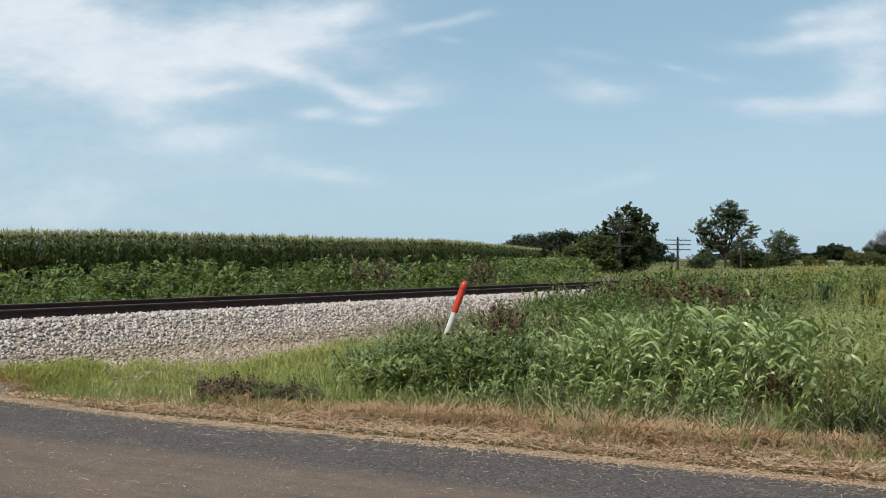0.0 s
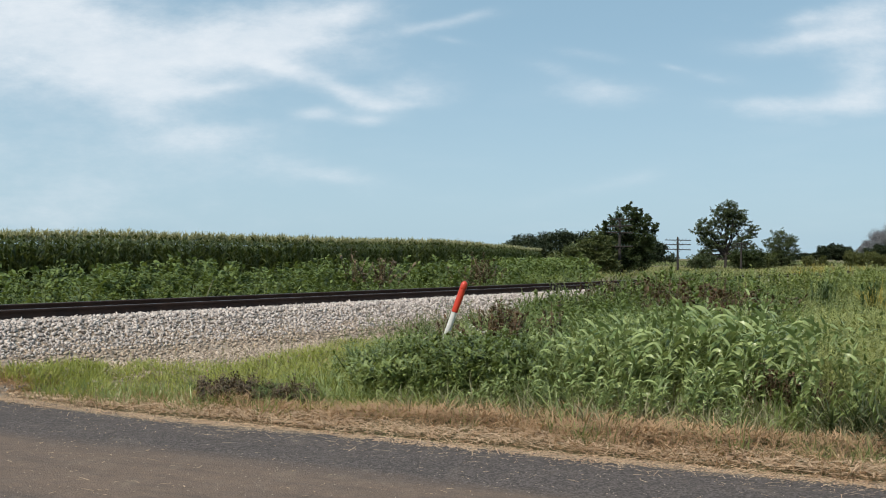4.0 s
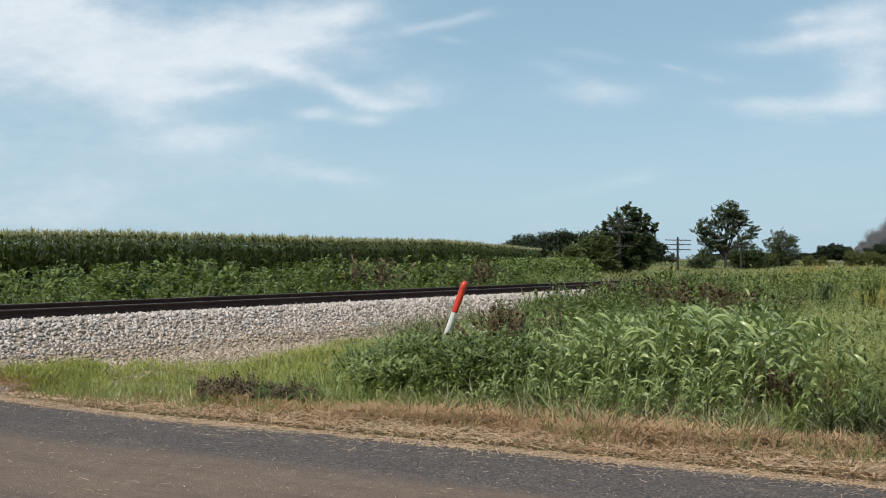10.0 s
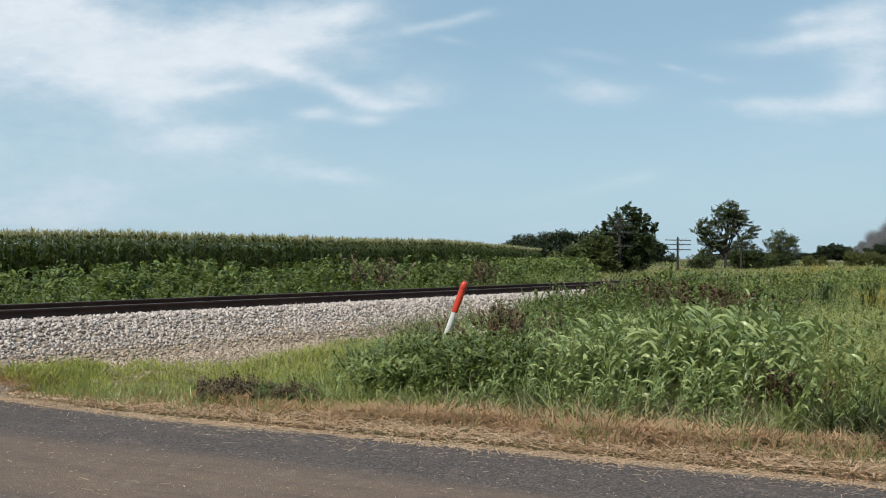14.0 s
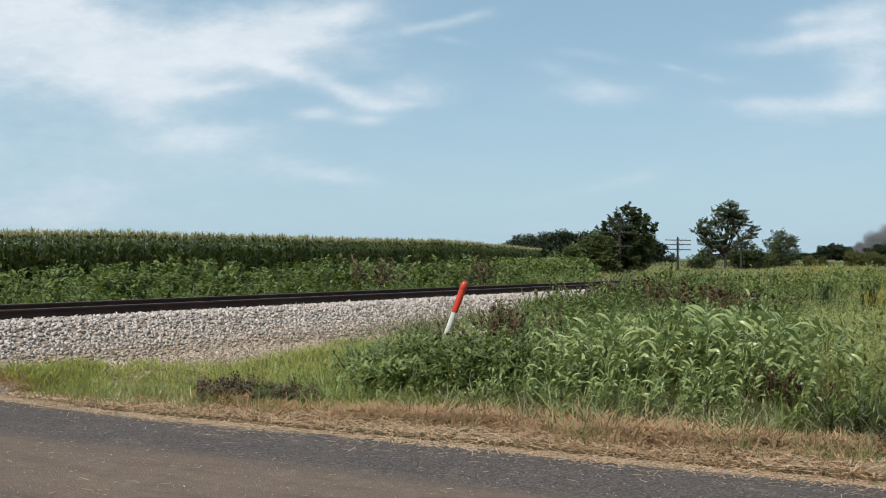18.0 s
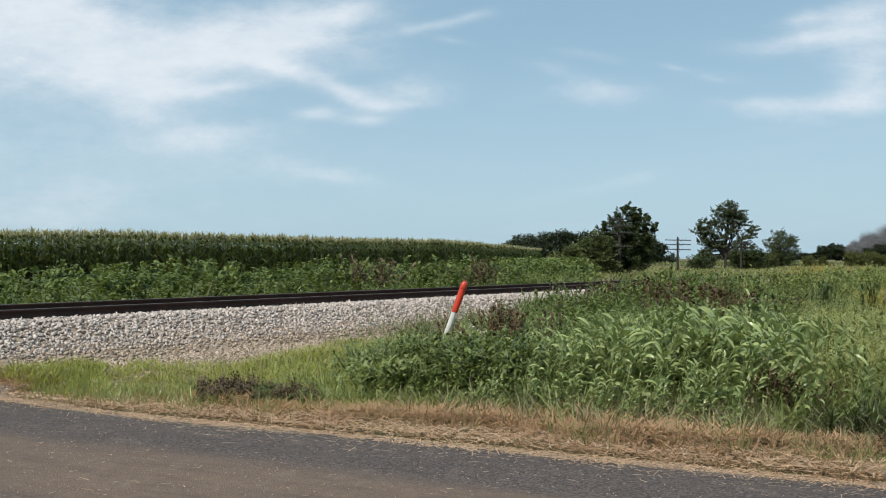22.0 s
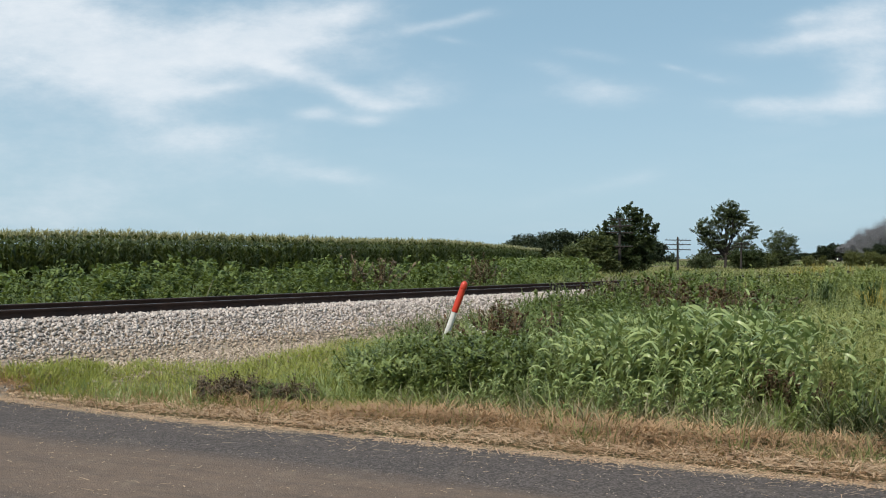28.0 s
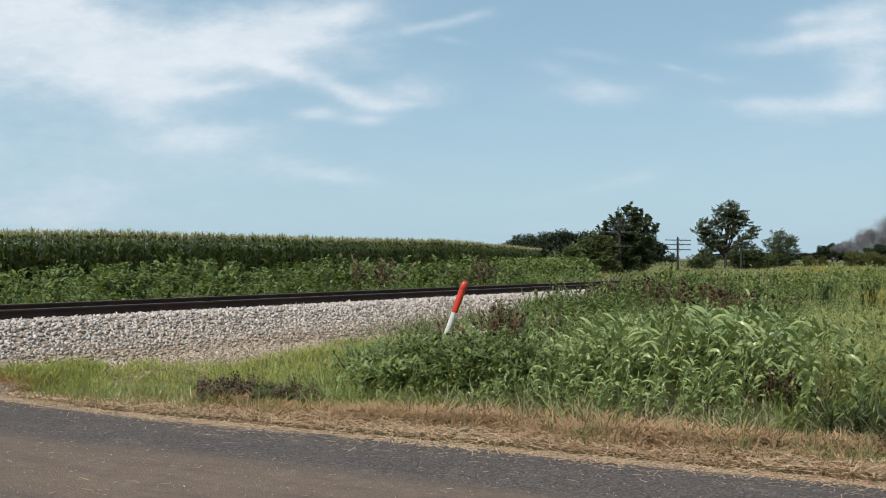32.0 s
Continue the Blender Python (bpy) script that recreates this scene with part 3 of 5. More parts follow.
# ---- plants ----
def tuft(seed, blades, height, width, spread, lean=0.15, droop=0.9, n=4, heads=0.0, head_mat=1, tip=0.0):
    r = np.random.default_rng(seed)
    out = []
    for _ in range(blades):
        az, d = r.uniform(0, 6.283), spread * math.sqrt(r.uniform())
        b = (d * math.cos(az), d * math.sin(az), 0)
        az2 = az + r.normal(0, 0.8)
        h = height * r.uniform(0.55, 1.1)
        out.append(blade(b, az2, h, width * r.uniform(0.7, 1.2), tip + abs(r.normal(0, lean)), droop * r.uniform(0.3, 1.2), n))
        if r.uniform() < heads:
            v = out[-1][0]
            out.append(blade(tuple(v[n - 2]), az2, height * 0.22, width * 2.0, r.uniform(0.1, 0.8), 0.9, 3, head_mat, 0.5))
    return joined(out)


def leafy(seed, leaves, height, leaf, spread=0.3, stems=3, n=3, mat=0, curl=0.9, slim=0.34, stalk=0.012):
    """A leafy broadleaf weed: a few stems with pairs of drooping leaves."""
    r = np.random.default_rng(seed)
    out = []
    per = max(1, leaves // stems)
    for _ in range(stems):
        az, lean = r.uniform(0, 6.283), abs(r.normal(0, spread))
        h = height * r.uniform(0.65, 1.05)
        top = np.array([math.cos(az) * math.sin(lean) * h, math.sin(az) * math.sin(lean) * h, h * math.cos(lean)])
        out.append(tube([(0, 0, 0), top * 0.5 + r.normal(0, 0.02, 3), top], [stalk, stalk * 0.75, stalk * 0.33], 3, mat))
        for i in range(per):
            s = r.uniform(0.15, 1.0) ** 0.7
            out.append(blade(tuple(top * s), r.uniform(0, 6.283), leaf * r.uniform(0.6, 1.25) * (1.25 - 0.5 * s), leaf * slim * r.uniform(0.7, 1.3), r.uniform(0.3, 1.2), curl * r.uniform(0.5, 1.4), n, mat, 0.4))
    return joined(out)


def corn_plant(seed, leaves=12, wide=1.0, n=4):
    r = np.random.default_rng(seed)
    h = 2.15
    out = [tube([(0, 0, 0), (0, 0, h * 0.6), (r.normal(0, 0.03), r.normal(0, 0.03), h)], [0.014, 0.011, 0.006], 3)]
    plane = r.uniform(0, 3.14)
    for i in range(leaves):
        z = 0.35 + i * 1.62 / (leaves - 1)
        out.append(blade((0, 0, z), plane + (i % 2) * 3.14159 + r.normal(0, 0.35), r.uniform(0.6, 0.85) * min(1.0, 0.4 + 1.2 * (1 - i / (leaves - 1))), wide * r.uniform(0.065, 0.10), r.uniform(0.15, 0.45) + 0.35 * (i > leaves - 4), r.uniform(1.0, 2.1), n))
    for i in range(13):
        out.append(blade((0, 0, h - 0.13), r.uniform(0, 6.283), r.uniform(0.18, 0.33), 0.030, r.uniform(0.05, 0.75), 0.6, 3, 1))
    return joined(out)


def twisted(base, az, length, width, lean, droop, twist, n=6, mat=0):
    """An arching leaf that turns about its own midrib, as wind-blown leaves do."""
    f = np.linspace(0, 1, n)
    th = lean + droop * f ** 1.4
    step = length / (n - 1)
    r, z = np.r_[0, np.cumsum(np.sin(th[1:]) * step)], np.r_[0, np.cumsum(np.cos(th[1:]) * step)]
    p = np.stack([base[0] + r * math.cos(az), base[1] + r * math.sin(az), base[2] + z], 1)
    tangent = np.stack([np.sin(th) * math.cos(az), np.sin(th) * math.sin(az), np.cos(th)], 1)
    flat = np.array([-math.sin(az), math.cos(az), 0.0])
    turn = (twist * f)[:, None]
    v, t = strip(p, width * np.interp(f, [0, 0.3, 0.7, 1], [0.55, 1.0, 0.7, 0.05]), np.cos(turn) * flat + np.sin(turn) * np.cross(tangent, flat))
    return v, t, mat


def broad_grass(seed, leaf=1.0):
    """A tall grass plant, one metre high, its broad leaves blown over to one side."""
    r = np.random.default_rng(seed)
    out = []
    for s in range(r.integers(2, 4)):
        bx, by, az = r.normal(0, 0.09), r.normal(0, 0.09), r.normal(0, 0.8)
        h, ln = r.uniform(0.72, 1.0), r.uniform(0.05, 0.34)
        top = np.array([bx + math.cos(az) * ln * h, by + math.sin(az) * ln * h, h])
        out.append(tube([(bx, by, 0), (bx * 0.6 + top[0] * 0.35, by * 0.6 + top[1] * 0.35, h * 0.55), tuple(top)], [0.010, 0.008, 0.004], 3))
        for i in range(9):
            f = 0.18 + i * 0.10
            b = np.array([bx, by, 0]) * (1 - f) + top * f
            way = r.normal(0, 0.8) if r.uniform() < 0.5 else r.uniform(0, 6.283)
            out.append(twisted(tuple(b), way, leaf * r.uniform(0.18, 0.36), leaf * r.uniform(0.042, 0.070), r.uniform(0.2, 0.7), r.uniform(0.6, 1.9) ** 1.2, r.normal(0, 1.4), 6))
    return joined(out)


def foxtail(seed):
    """Upright seeding stalks with thick nodding heads, one metre high."""
    r = np.random.default_rng(seed)
    out = []
    for _ in range(r.integers(1, 4)):
        bx, by, az = r.normal(0, 0.07), r.normal(0, 0.07), r.normal(0, 0.7)
        h = r.uniform(0.7, 1.0)
        c, q = math.cos(az), math.sin(az)
        pts = [(bx, by, 0), (bx + 0.02 * c, by + 0.02 * q, h * 0.6), (bx + 0.06 * c, by + 0.06 * q, h)]
        out.append(tube(pts, [0.007, 0.006, 0.004], 3))
        out.append(tube([pts[2], (bx + 0.085 * c, by + 0.085 * q, h + 0.10), (bx + 0.115 * c, by + 0.115 * q, h + 0.19), (bx + 0.16 * c, by + 0.16 * q, h + 0.215)], [0.008, 0.026, 0.024, 0.006], 5, 1))
        for i in range(4):
            out.append(twisted((bx, by, h * (0.15 + 0.17 * i)), r.uniform(0, 6.283), r.uniform(0.22, 0.34), 0.018, 0.35, 1.3, r.normal(0, 0.8), 4))
    return joined(out)


def fan(n, u0, u1, d0, d1):
    """Places spread evenly over a sector in front of the camera."""
    d = np.sqrt(RNG.uniform(d0 * d0, d1 * d1, n))
    u = RNG.uniform(u0, u1, n)
    return u * d, d


def meadow_height(x, y):
    """How tall the growth stands on the road's side of the track."""
    u = x / y
    h = np.interp(u, [-0.22, -0.14, -0.08, 0.0, 0.06, 0.14, 0.3], [0.12, 0.22, 0.44, 0.52, 0.58, 0.74, 0.95])
    h = h * (1 + 0.32 * smooth01(off_track(x, y), 8, 4) * smooth01(u, 0.16, 0.26))
    h = h * (0.86 + 0.2 * wave(x, y, 1.3, 2.0)) * (1 - 0.30 * smooth01(u, 0.37, 0.42) * smooth01(y, 12, 16))
    return h * smooth01(off_road(x, y), 0.1, 2.2) * 0.8 + 0.2 * h


def corn_edge(t):
    """The front of the corn field, from the far left to where it bends away."""
    k = [-40, 0, 22, 49, 75, 110]
    return np.interp(t, k, [-45.5, -15.2, 0.4, 8.0, 6.0, -5]), np.interp(t, k, [0.0, 25.6, 44.5, 69.5, 95, 125])


def corn_rows(first, last, step):
    pts = []
    for row in range(first, last):
        t = np.arange(-7, 60, step)
        t = t + RNG.normal(0, 0.04, len(t))
        x, y = corn_edge(t)
        x2, y2 = corn_edge(t + 0.5)
        d = np.stack([x2 - x, y2 - y], 1)
        d /= np.linalg.norm(d, axis=1)[:, None]
        o = row * 0.70 + RNG.normal(0, 0.05, len(t))
        pts.append(np.stack([x - d[:, 1] * o, y + d[:, 0] * o], 1))
    a = np.concatenate(pts)
    return a, np.interp(a[:, 0] / a[:, 1], [-0.6, -0.45, -0.2, 0.0, 0.12], [1.035, 1.045, 1.08, 1.055, 1.02]) * RNG.normal(1.0, 0.018, len(a)) * (1.0 + 0.02 * wave(a[:, 0], a[:, 1], 0.25))


def build_corn():
    a, size = corn_rows(0, 4, 0.15)
    stuff("corn_field", [corn_plant(100 + i) for i in range(6)], on_ground(a[:, 0], a[:, 1]), [CORN, TASSEL], size, 0.04, "tall green tasselled corn standing in rows beyond the track", "corn field")
    a, size = corn_rows(4, 15, 0.25)
    stuff("corn_field", [corn_plant(120 + i, 9, 1.7, 3) for i in range(5)], on_ground(a[:, 0], a[:, 1]), [CORN, TASSEL], size, 0.04, "dense inner rows of green tasselled corn", "corn field")


def weed_height(x, y):
    p = -off_track(x, y)
    return 0.78 + 0.54 * smooth01(p, 4.0, 8.5) + 0.12 * smooth01(x / y, -0.4, -0.2) + 0.36 * wave(x, y, 1.1, 1.0) + 0.20 * wave(x, y, 2.6, 5.0)


def build_weeds():
    x, y, p = along_track(1150, -11, 44, -12.5, -3.6)
    lim = np.interp(y, [0, 25.6, 44.5, 69.5], [-45.5, -15.2, 0.4, 8.0])
    k = (x > lim - 0.5) & (x / y < 0.168)
    x, y = x[k], y[k]
    stuff("weed_bank", [leafy(200 + i, 125, 1.0, 0.185, 0.85, 6, 3, 0, 1.3, 0.46) for i in range(6)], on_ground(x, y), [WEED], weed_height(x, y) * RNG.uniform(0.72, 1.1, len(x)), 0.12, "dense bright green leafy weeds along the far side of the track", "weeds")
    x, y, p = along_track(330, -11, 44, -4.4, -3.3)
    stuff("low_weeds", [leafy(230 + i, 36, 0.7, 0.16, 0.5, 4) for i in range(4)], on_ground(x, y), [WEED_DARK], RNG.uniform(0.7, 1.3, len(x)), 0.2, "dark low weeds at the foot of the weed bank", "weeds")
    # weeds where the corn ends, towards the trees
    d = RNG.uniform(45, 78, 1500)
    u = RNG.uniform(0.06, 0.165, 1500)
    x, y = u * d, d
    k = (off_track(x, y) < -4) & (x > np.interp(y, [44.5, 69.5, 95], [0.4, 8.0, 6.0]) - 0.5)
    x, y = x[k], y[k]
    stuff("far_weed_bank", [leafy(240 + i, 22, 1.0, 0.30, 0.5, 3) for i in range(4)], on_ground(x, y), [WEED], RNG.uniform(1.0, 1.5, len(x)), 0.12, "green weeds between the corn and the trees", "weeds")


def dry_weed(name, u, d, h, w, n, mat, label, leaf=0.13):
    """A single dead or browning weed clump."""
    x, y = u * d + RNG.normal(0, w, n), d + RNG.normal(0, w, n)
    out = []
    temp = [leafy(int(300 + i), 84, 1.0, leaf, 0.45, 6, 3, 0, 1.2, 0.36) for i in range(2)]
    pl = on_ground(x, y)
    base = np.array([u * d, d, float(ground_z(u * d, d))])
    for i, tp in enumerate(temp):
        k = np.arange(n) % 2 == i
        out.append(scattered(tp, pl[k] - base, turns(RNG.uniform(0, 6.28, k.sum()), np.abs(RNG.normal(0, 0.15, k.sum())), RNG.uniform(0, 6.28, k.sum())), h * RNG.uniform(0.8, 1.15, k.sum())))
    v, t, m = joined(out)
    ob = new(name, mesh_of(name, v, t, [mat]))
    ob.location = base
    return tagged(ob, label, "weed", kind="stuff")


def build_verge():
    # short grass between the road and the stones
    n = 7600
    x, y = fan(n, -0.60, 0.03, 8.4, 14.0)
    q, p, u = off_road(x, y), off_track(x, y), x / y
    bare = np.maximum(1.45 * np.exp(-((u + 0.235) / 0.125) ** 2), 0.68 * smooth01(u, -0.15, -0.3))
    k = (q > 0.42 + RNG.uniform(0, 0.5, n)) & (p > 2.72 + bare + RNG.exponential(1.0, n) * (0.12 + 0.22 * bare)) & (up_road(x, y) < 3) & ~((u > -0.285) & (u < -0.135) & (np.abs(y - 9.28 - 3.0 * (-0.2 - u)) < 0.30))
    x, y, p, bare = x[k], y[k], p[k], bare[k]
    stuff("verge_grass", [tuft(10 + i, 12, 0.19, 0.011, 0.13, 0.55, 1.4, 3, 0.16) for i in range(5)], on_ground(x, y), [LAWN, SEED], RNG.uniform(0.4, 1.15, len(x)) * np.interp(p - bare, [2.7, 3.5], [0.42, 1.0]) * (0.95 + 0.25 * wave(x, y, 2.2, 7.0)), 0.2, "short yellow-green grass on the road verge", "grass")
    # grass beside the foot of the crossing
    n = 900
    x, y = fan(n, -0.62, -0.40, 9.3, 11.0)
    k = (off_road(x, y) > 0.28 + RNG.uniform(0, 0.2, n)) & (off_track(x, y) > 3.3) & (up_road(x, y) < 1.9) & (ground_z(x, y) < 0.4)
    x, y = x[k], y[k]
    stuff("verge_grass", [tuft(20 + i, 12, 0.19, 0.011, 0.12, 0.4, 1.2, 3, 0.14) for i in range(3)], on_ground(x, y), [LAWN, SEED], RNG.uniform(0.6, 1.15, len(x)), 0.2, "short yellow-green grass beside the crossing", "grass")
    # thin dry tufts over the dusty stones
    x, y, p = along_track(520, -3, 22, 2.3, 4.6)
    k = up_road(x, y) < 0.5
    x, y = x[k], y[k]
    stuff("dry_tufts", [tuft(15 + i, 7, 0.17, 0.009, 0.11, 0.55, 0.9, 3, 0.2) for i in range(4)], on_ground(x, y), [SEED, HAY], RNG.uniform(0.5, 1.2, len(x)), 0.25, "thin dry grass tufts among the dusty stones", "grass")
    # undergrowth of the meadow near the camera
    n = 3600
    x, y = fan(n, -0.20, 0.60, 7.2, 23)
    q, p = off_road(x, y), off_track(x, y)
    h = meadow_height(x, y)
    k = (q > np.interp(x / y, [0, 0.3], [0.9, 1.3]) + RNG.uniform(0, 0.4, n)) & (p > 2.5 + 1.5 * smooth01(x / y, 0.02, -0.12) + RNG.exponential(0.35, n)) & (RNG.uniform(size=n) < np.interp(x / y, [-0.2, -0.1], [0.15, 1.0]))
    x, y, h = x[k], y[k], h[k]
    stuff("meadow_grass", [tuft(30 + i, 11, 1.0, 0.024, 0.18, 0.35, 1.5, 4, 0.08) for i in range(6)], on_ground(x, y), [GRASS, SEED], h * RNG.uniform(0.45, 0.95, len(x)), 0.25, "tangled green meadow grass beside the track", "grass")
    n = 2300
    x, y = fan(n, -0.13, 0.60, 7.6, 25)
    q, p = off_road(x, y), off_track(x, y)
    k = (q > np.interp(x / y, [0, 0.3], [1.1, 1.5])) & (p > 2.9) & (wave(x, y, 1.1, 6.0) > -0.35)
    x, y = x[k], y[k]
    stuff("meadow_weeds", [leafy(60 + i, 92, 1.0, 0.130, 0.6, 5, 2, 0, 0.9, 0.5, 0.006) for i in range(7)], on_ground(x, y), [WEED_DARK], meadow_height(x, y) * RNG.uniform(0.65, 1.05, len(x)), 0.15, "green leafy weeds growing through the meadow grass", "weeds")
    n = 2500
    x, y = fan(n, 0.16, 0.60, 8.2, 26)
    k = (off_track(x, y) > 3) & (off_road(x, y) > 2.0) & (0.5 * wave(x, y, 0.9, 4.0) + 3.0 * (x / y - 0.33) + RNG.normal(0, 0.25, n) > 0.0)
    x, y = x[k], y[k]
    stuff("pale_meadow_grass", [leafy(80 + i, 150, 1.0, 0.085, 0.8, 8, 2, 0, 0.9, 0.5, 0.004) for i in range(6)], on_ground(x, y), [PALE, PALE], meadow_height(x, y) * RNG.uniform(0.7, 1.02, len(x)), 0.2, "pale small-leaved growth in the meadow", "weeds")
    # leafy weeds among the docks
    n = 620
    x, y = fan(n, 0.10, 0.42, 12.4, 25)
    k = (off_track(x, y) > 3.2) & (wave(x, y, 0.8, 11.0) + 3.0 * (0.37 - x / y) > -0.1)
    x, y = x[k], y[k]
    stuff("leafy_meadow_weeds", [leafy(210 + i, 100, 1.0, 0.15, 0.55, 5, 3, 0, 1.3, 0.42) for i in range(4)], on_ground(x, y), [WEED], np.minimum(1.15, meadow_height(x, y) * 1.08) * RNG.uniform(0.8, 1.1, len(x)), 0.12, "leafy green weeds among brown docks in the meadow", "weeds")
    # soft pale grass
    n = 900
    x, y = fan(n, 0.41, 0.60, 7.6, 14)
    k = (off_road(x, y) > 1.5) & (RNG.uniform(size=n) < np.interp(x / y, [0.41, 0.47], [0.2, 1]))
    x, y = x[k], y[k]
    stuff("soft_pale_grass", [leafy(180 + i, 130, 1.0, 0.075, 0.8, 8, 2, 0, 0.9, 0.42, 0.004) for i in range(4)], on_ground(x, y), [PALE], meadow_height(x, y) * RNG.uniform(0.7, 0.98, len(x)), 0.2, "soft pale seeding growth", "grass")
    # broad-leaved weeds round the marker post
    n = 210
    x, y = fan(n, -0.13, 0.09, 9.2, 11.3)
    k = (off_road(x, y) > 1.0) & ((x / y < -0.015) | (x / y > 0.02) | (y < 10.3)) & (RNG.uniform(size=n) < np.interp(x / y, [-0.13, -0.07], [0.25, 1]))
    x, y = x[k], y[k]
    for sel, mat in ((x / y < -0.01, GRASS), (x / y >= -0.01, WEED_DARK)):
        x1, y1 = x[sel], y[sel]
        stuff("broad_leaved_weeds", [leafy(190 + i, 44, 1.0, 0.30, 0.5, 4, 4, 0, 1.3, 0.26) for i in range(5)], on_ground(x1, y1), [mat], np.interp(x1 / y1, [-0.13, -0.06, -0.02, 0.05], [0.34, 0.50, 0.56, 0.60]) * RNG.uniform(0.7, 1.05, len(x1)), 0.15, "broad-leaved green weeds round the marker post", "weeds")
    n = 230
    x, y = fan(n, -0.05, 0.11, 9.0, 10.4)
    k = off_road(x, y) > 1.15
    x, y = x[k], y[k]
    stuff("dark_front_weeds", [leafy(260 + i, 80, 1.0, 0.15, 0.55, 5, 3, 0, 1.1, 0.36, 0.007) for i in range(5)], on_ground(x, y), [WEED_DARK], np.interp(off_road(x, y), [1.1, 2.0], [0.36, 0.60]) * RNG.uniform(0.75, 1.1, len(x)), 0.15, "dark leafy weeds at the front of the meadow", "weeds")
    # arching grass along the meadow's front
    n = 1000
    a = RNG.uniform(-13, -2.6, n)
    q = RNG.uniform(0, 1.1, n) + np.interp(a, [-10, -5], [1.4, 1.05])
    x, y = EDGE_PT[0] + ROAD_WAY[0] * a + ROAD_OUT[0] * q, EDGE_PT[1] + ROAD_WAY[1] * a + ROAD_OUT[1] * q
    stuff("meadow_front_grass", [tuft(70 + i, 11, 0.52, 0.020, 0.18, 0.5, 1.9, 5) for i in range(5)], on_ground(x, y), [GRASS], RNG.uniform(0.55, 1.1, n) * np.interp(a, [-9, -7, -4, -3], [1.0, 0.72, 0.62, 0.5]), 0.2, "arching green grass at the front of the meadow", "grass")
    # rank growth hiding the track further on
    x, y, p = along_track(1150, 19, 78, 2.6, 6.0)
    k = x / y > 0.235
    x, y = x[k], y[k]
    stuff("trackside_weeds", [leafy(170 + i, 70, 1.0, 0.15, 0.5, 5, 3, 0, 1.3, 0.42) for i in range(4)] + [tuft(176 + i, 14, 1.0, 0.026, 0.24, 0.35, 1.2, 4) for i in range(2)], on_ground(x, y), [MIDGRASS], np.interp(y, [22, 32, 70], [1.15, 1.15, 1.0]) * RNG.uniform(0.75, 1.1, len(x)), 0.12, "rank green weeds along the near side of the track", "weeds")
    # dry and green stubble between the mown strip and the meadow
    n = 2600
    a, q = RNG.uniform(-16, 1, n), RNG.uniform(0.8, 2.1, n)
    x, y = EDGE_PT[0] + ROAD_WAY[0] * a + ROAD_OUT[0] * q, EDGE_PT[1] + ROAD_WAY[1] * a + ROAD_OUT[1] * q
    k = (off_track(x, y) > 3.6) & (RNG.uniform(size=n) < np.interp(a, [-8, -5, -4], [1, 0.5, 0.0]))
    x, y = x[k], y[k]
    stuff("mixed_stubble", [tuft(50 + i, 10, 0.34, 0.012, 0.16, 0.7, 1.5, 4, 0.0) for i in range(4)], on_ground(x, y), [SEED], RNG.uniform(0.5, 1.1, len(x)), 0.3, "half-dry stubble at the foot of the meadow", "grass")
    # seeding stalks along the stones
    x, y, p = along_track(190, 8, 34, 3.1, 4.3)
    k = (x / y > 0.03) & (x / y < 0.258)
    x, y = x[k], y[k]
    stuff("foxtail_stalks", [foxtail(90 + i) for i in range(6)], on_ground(x, y), [GRASS, FOXTAIL], np.interp(x / y, [0.03, 0.1, 0.2], [0.58, 0.70, 0.74]) * RNG.uniform(0.8, 1.15, len(x)), 0.05, "upright foxtail stalks with nodding heads by the ballast", "grass")
    # open meadow beyond, thinning in detail with distance
    x, y = fan(4200, 0.10, 0.62, 20, 62)
    k = (np.abs(x - track_x(y)) > 3.5) & ((x > track_x(y)) | (x / y < 0.16) | (y > 90))
    x, y = x[k], y[k]
    # paler olive grass right of a wavy bearing line, greener growth left
    olive_side = wave(x, y, 0.2, 1.0) * 0.04 + x / y > 0.385
    x1, y1 = x[~olive_side], y[~olive_side]
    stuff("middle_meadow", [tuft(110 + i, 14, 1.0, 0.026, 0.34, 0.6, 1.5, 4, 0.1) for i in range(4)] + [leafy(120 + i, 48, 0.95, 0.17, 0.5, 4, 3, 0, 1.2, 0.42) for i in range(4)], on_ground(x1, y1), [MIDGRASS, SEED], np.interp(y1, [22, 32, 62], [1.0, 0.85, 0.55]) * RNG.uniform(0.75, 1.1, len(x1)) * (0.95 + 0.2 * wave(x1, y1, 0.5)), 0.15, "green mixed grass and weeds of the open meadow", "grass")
    x1, y1 = x[olive_side], y[olive_side]
    stuff("pale_olive_meadow", [tuft(115 + i, 24, 0.8, 0.022, 0.5, 0.7, 1.6, 4, 0.25) for i in range(5)], on_ground(x1, y1), [OLIVE, PALE], np.interp(y1, [22, 62], [0.85, 0.5]) * RNG.uniform(0.7, 1.1, len(x1)) * (0.95 + 0.25 * wave(x1, y1, 0.4)), 0.2, "pale olive grass of the open meadow", "grass")
    x, y = fan(3000, 0.10, 0.62, 60, 150)
    stuff("far_meadow", [tuft(130 + i, 8, 1.0, 0.13, 0.8, 0.45, 0.9, 3, 0.1) for i in range(4)], on_ground(x, y), [OLIVE, SEED], 0.52 * RNG.uniform(0.75, 1.15, len(x)), 0.12, "distant pale green meadow growth", "grass")


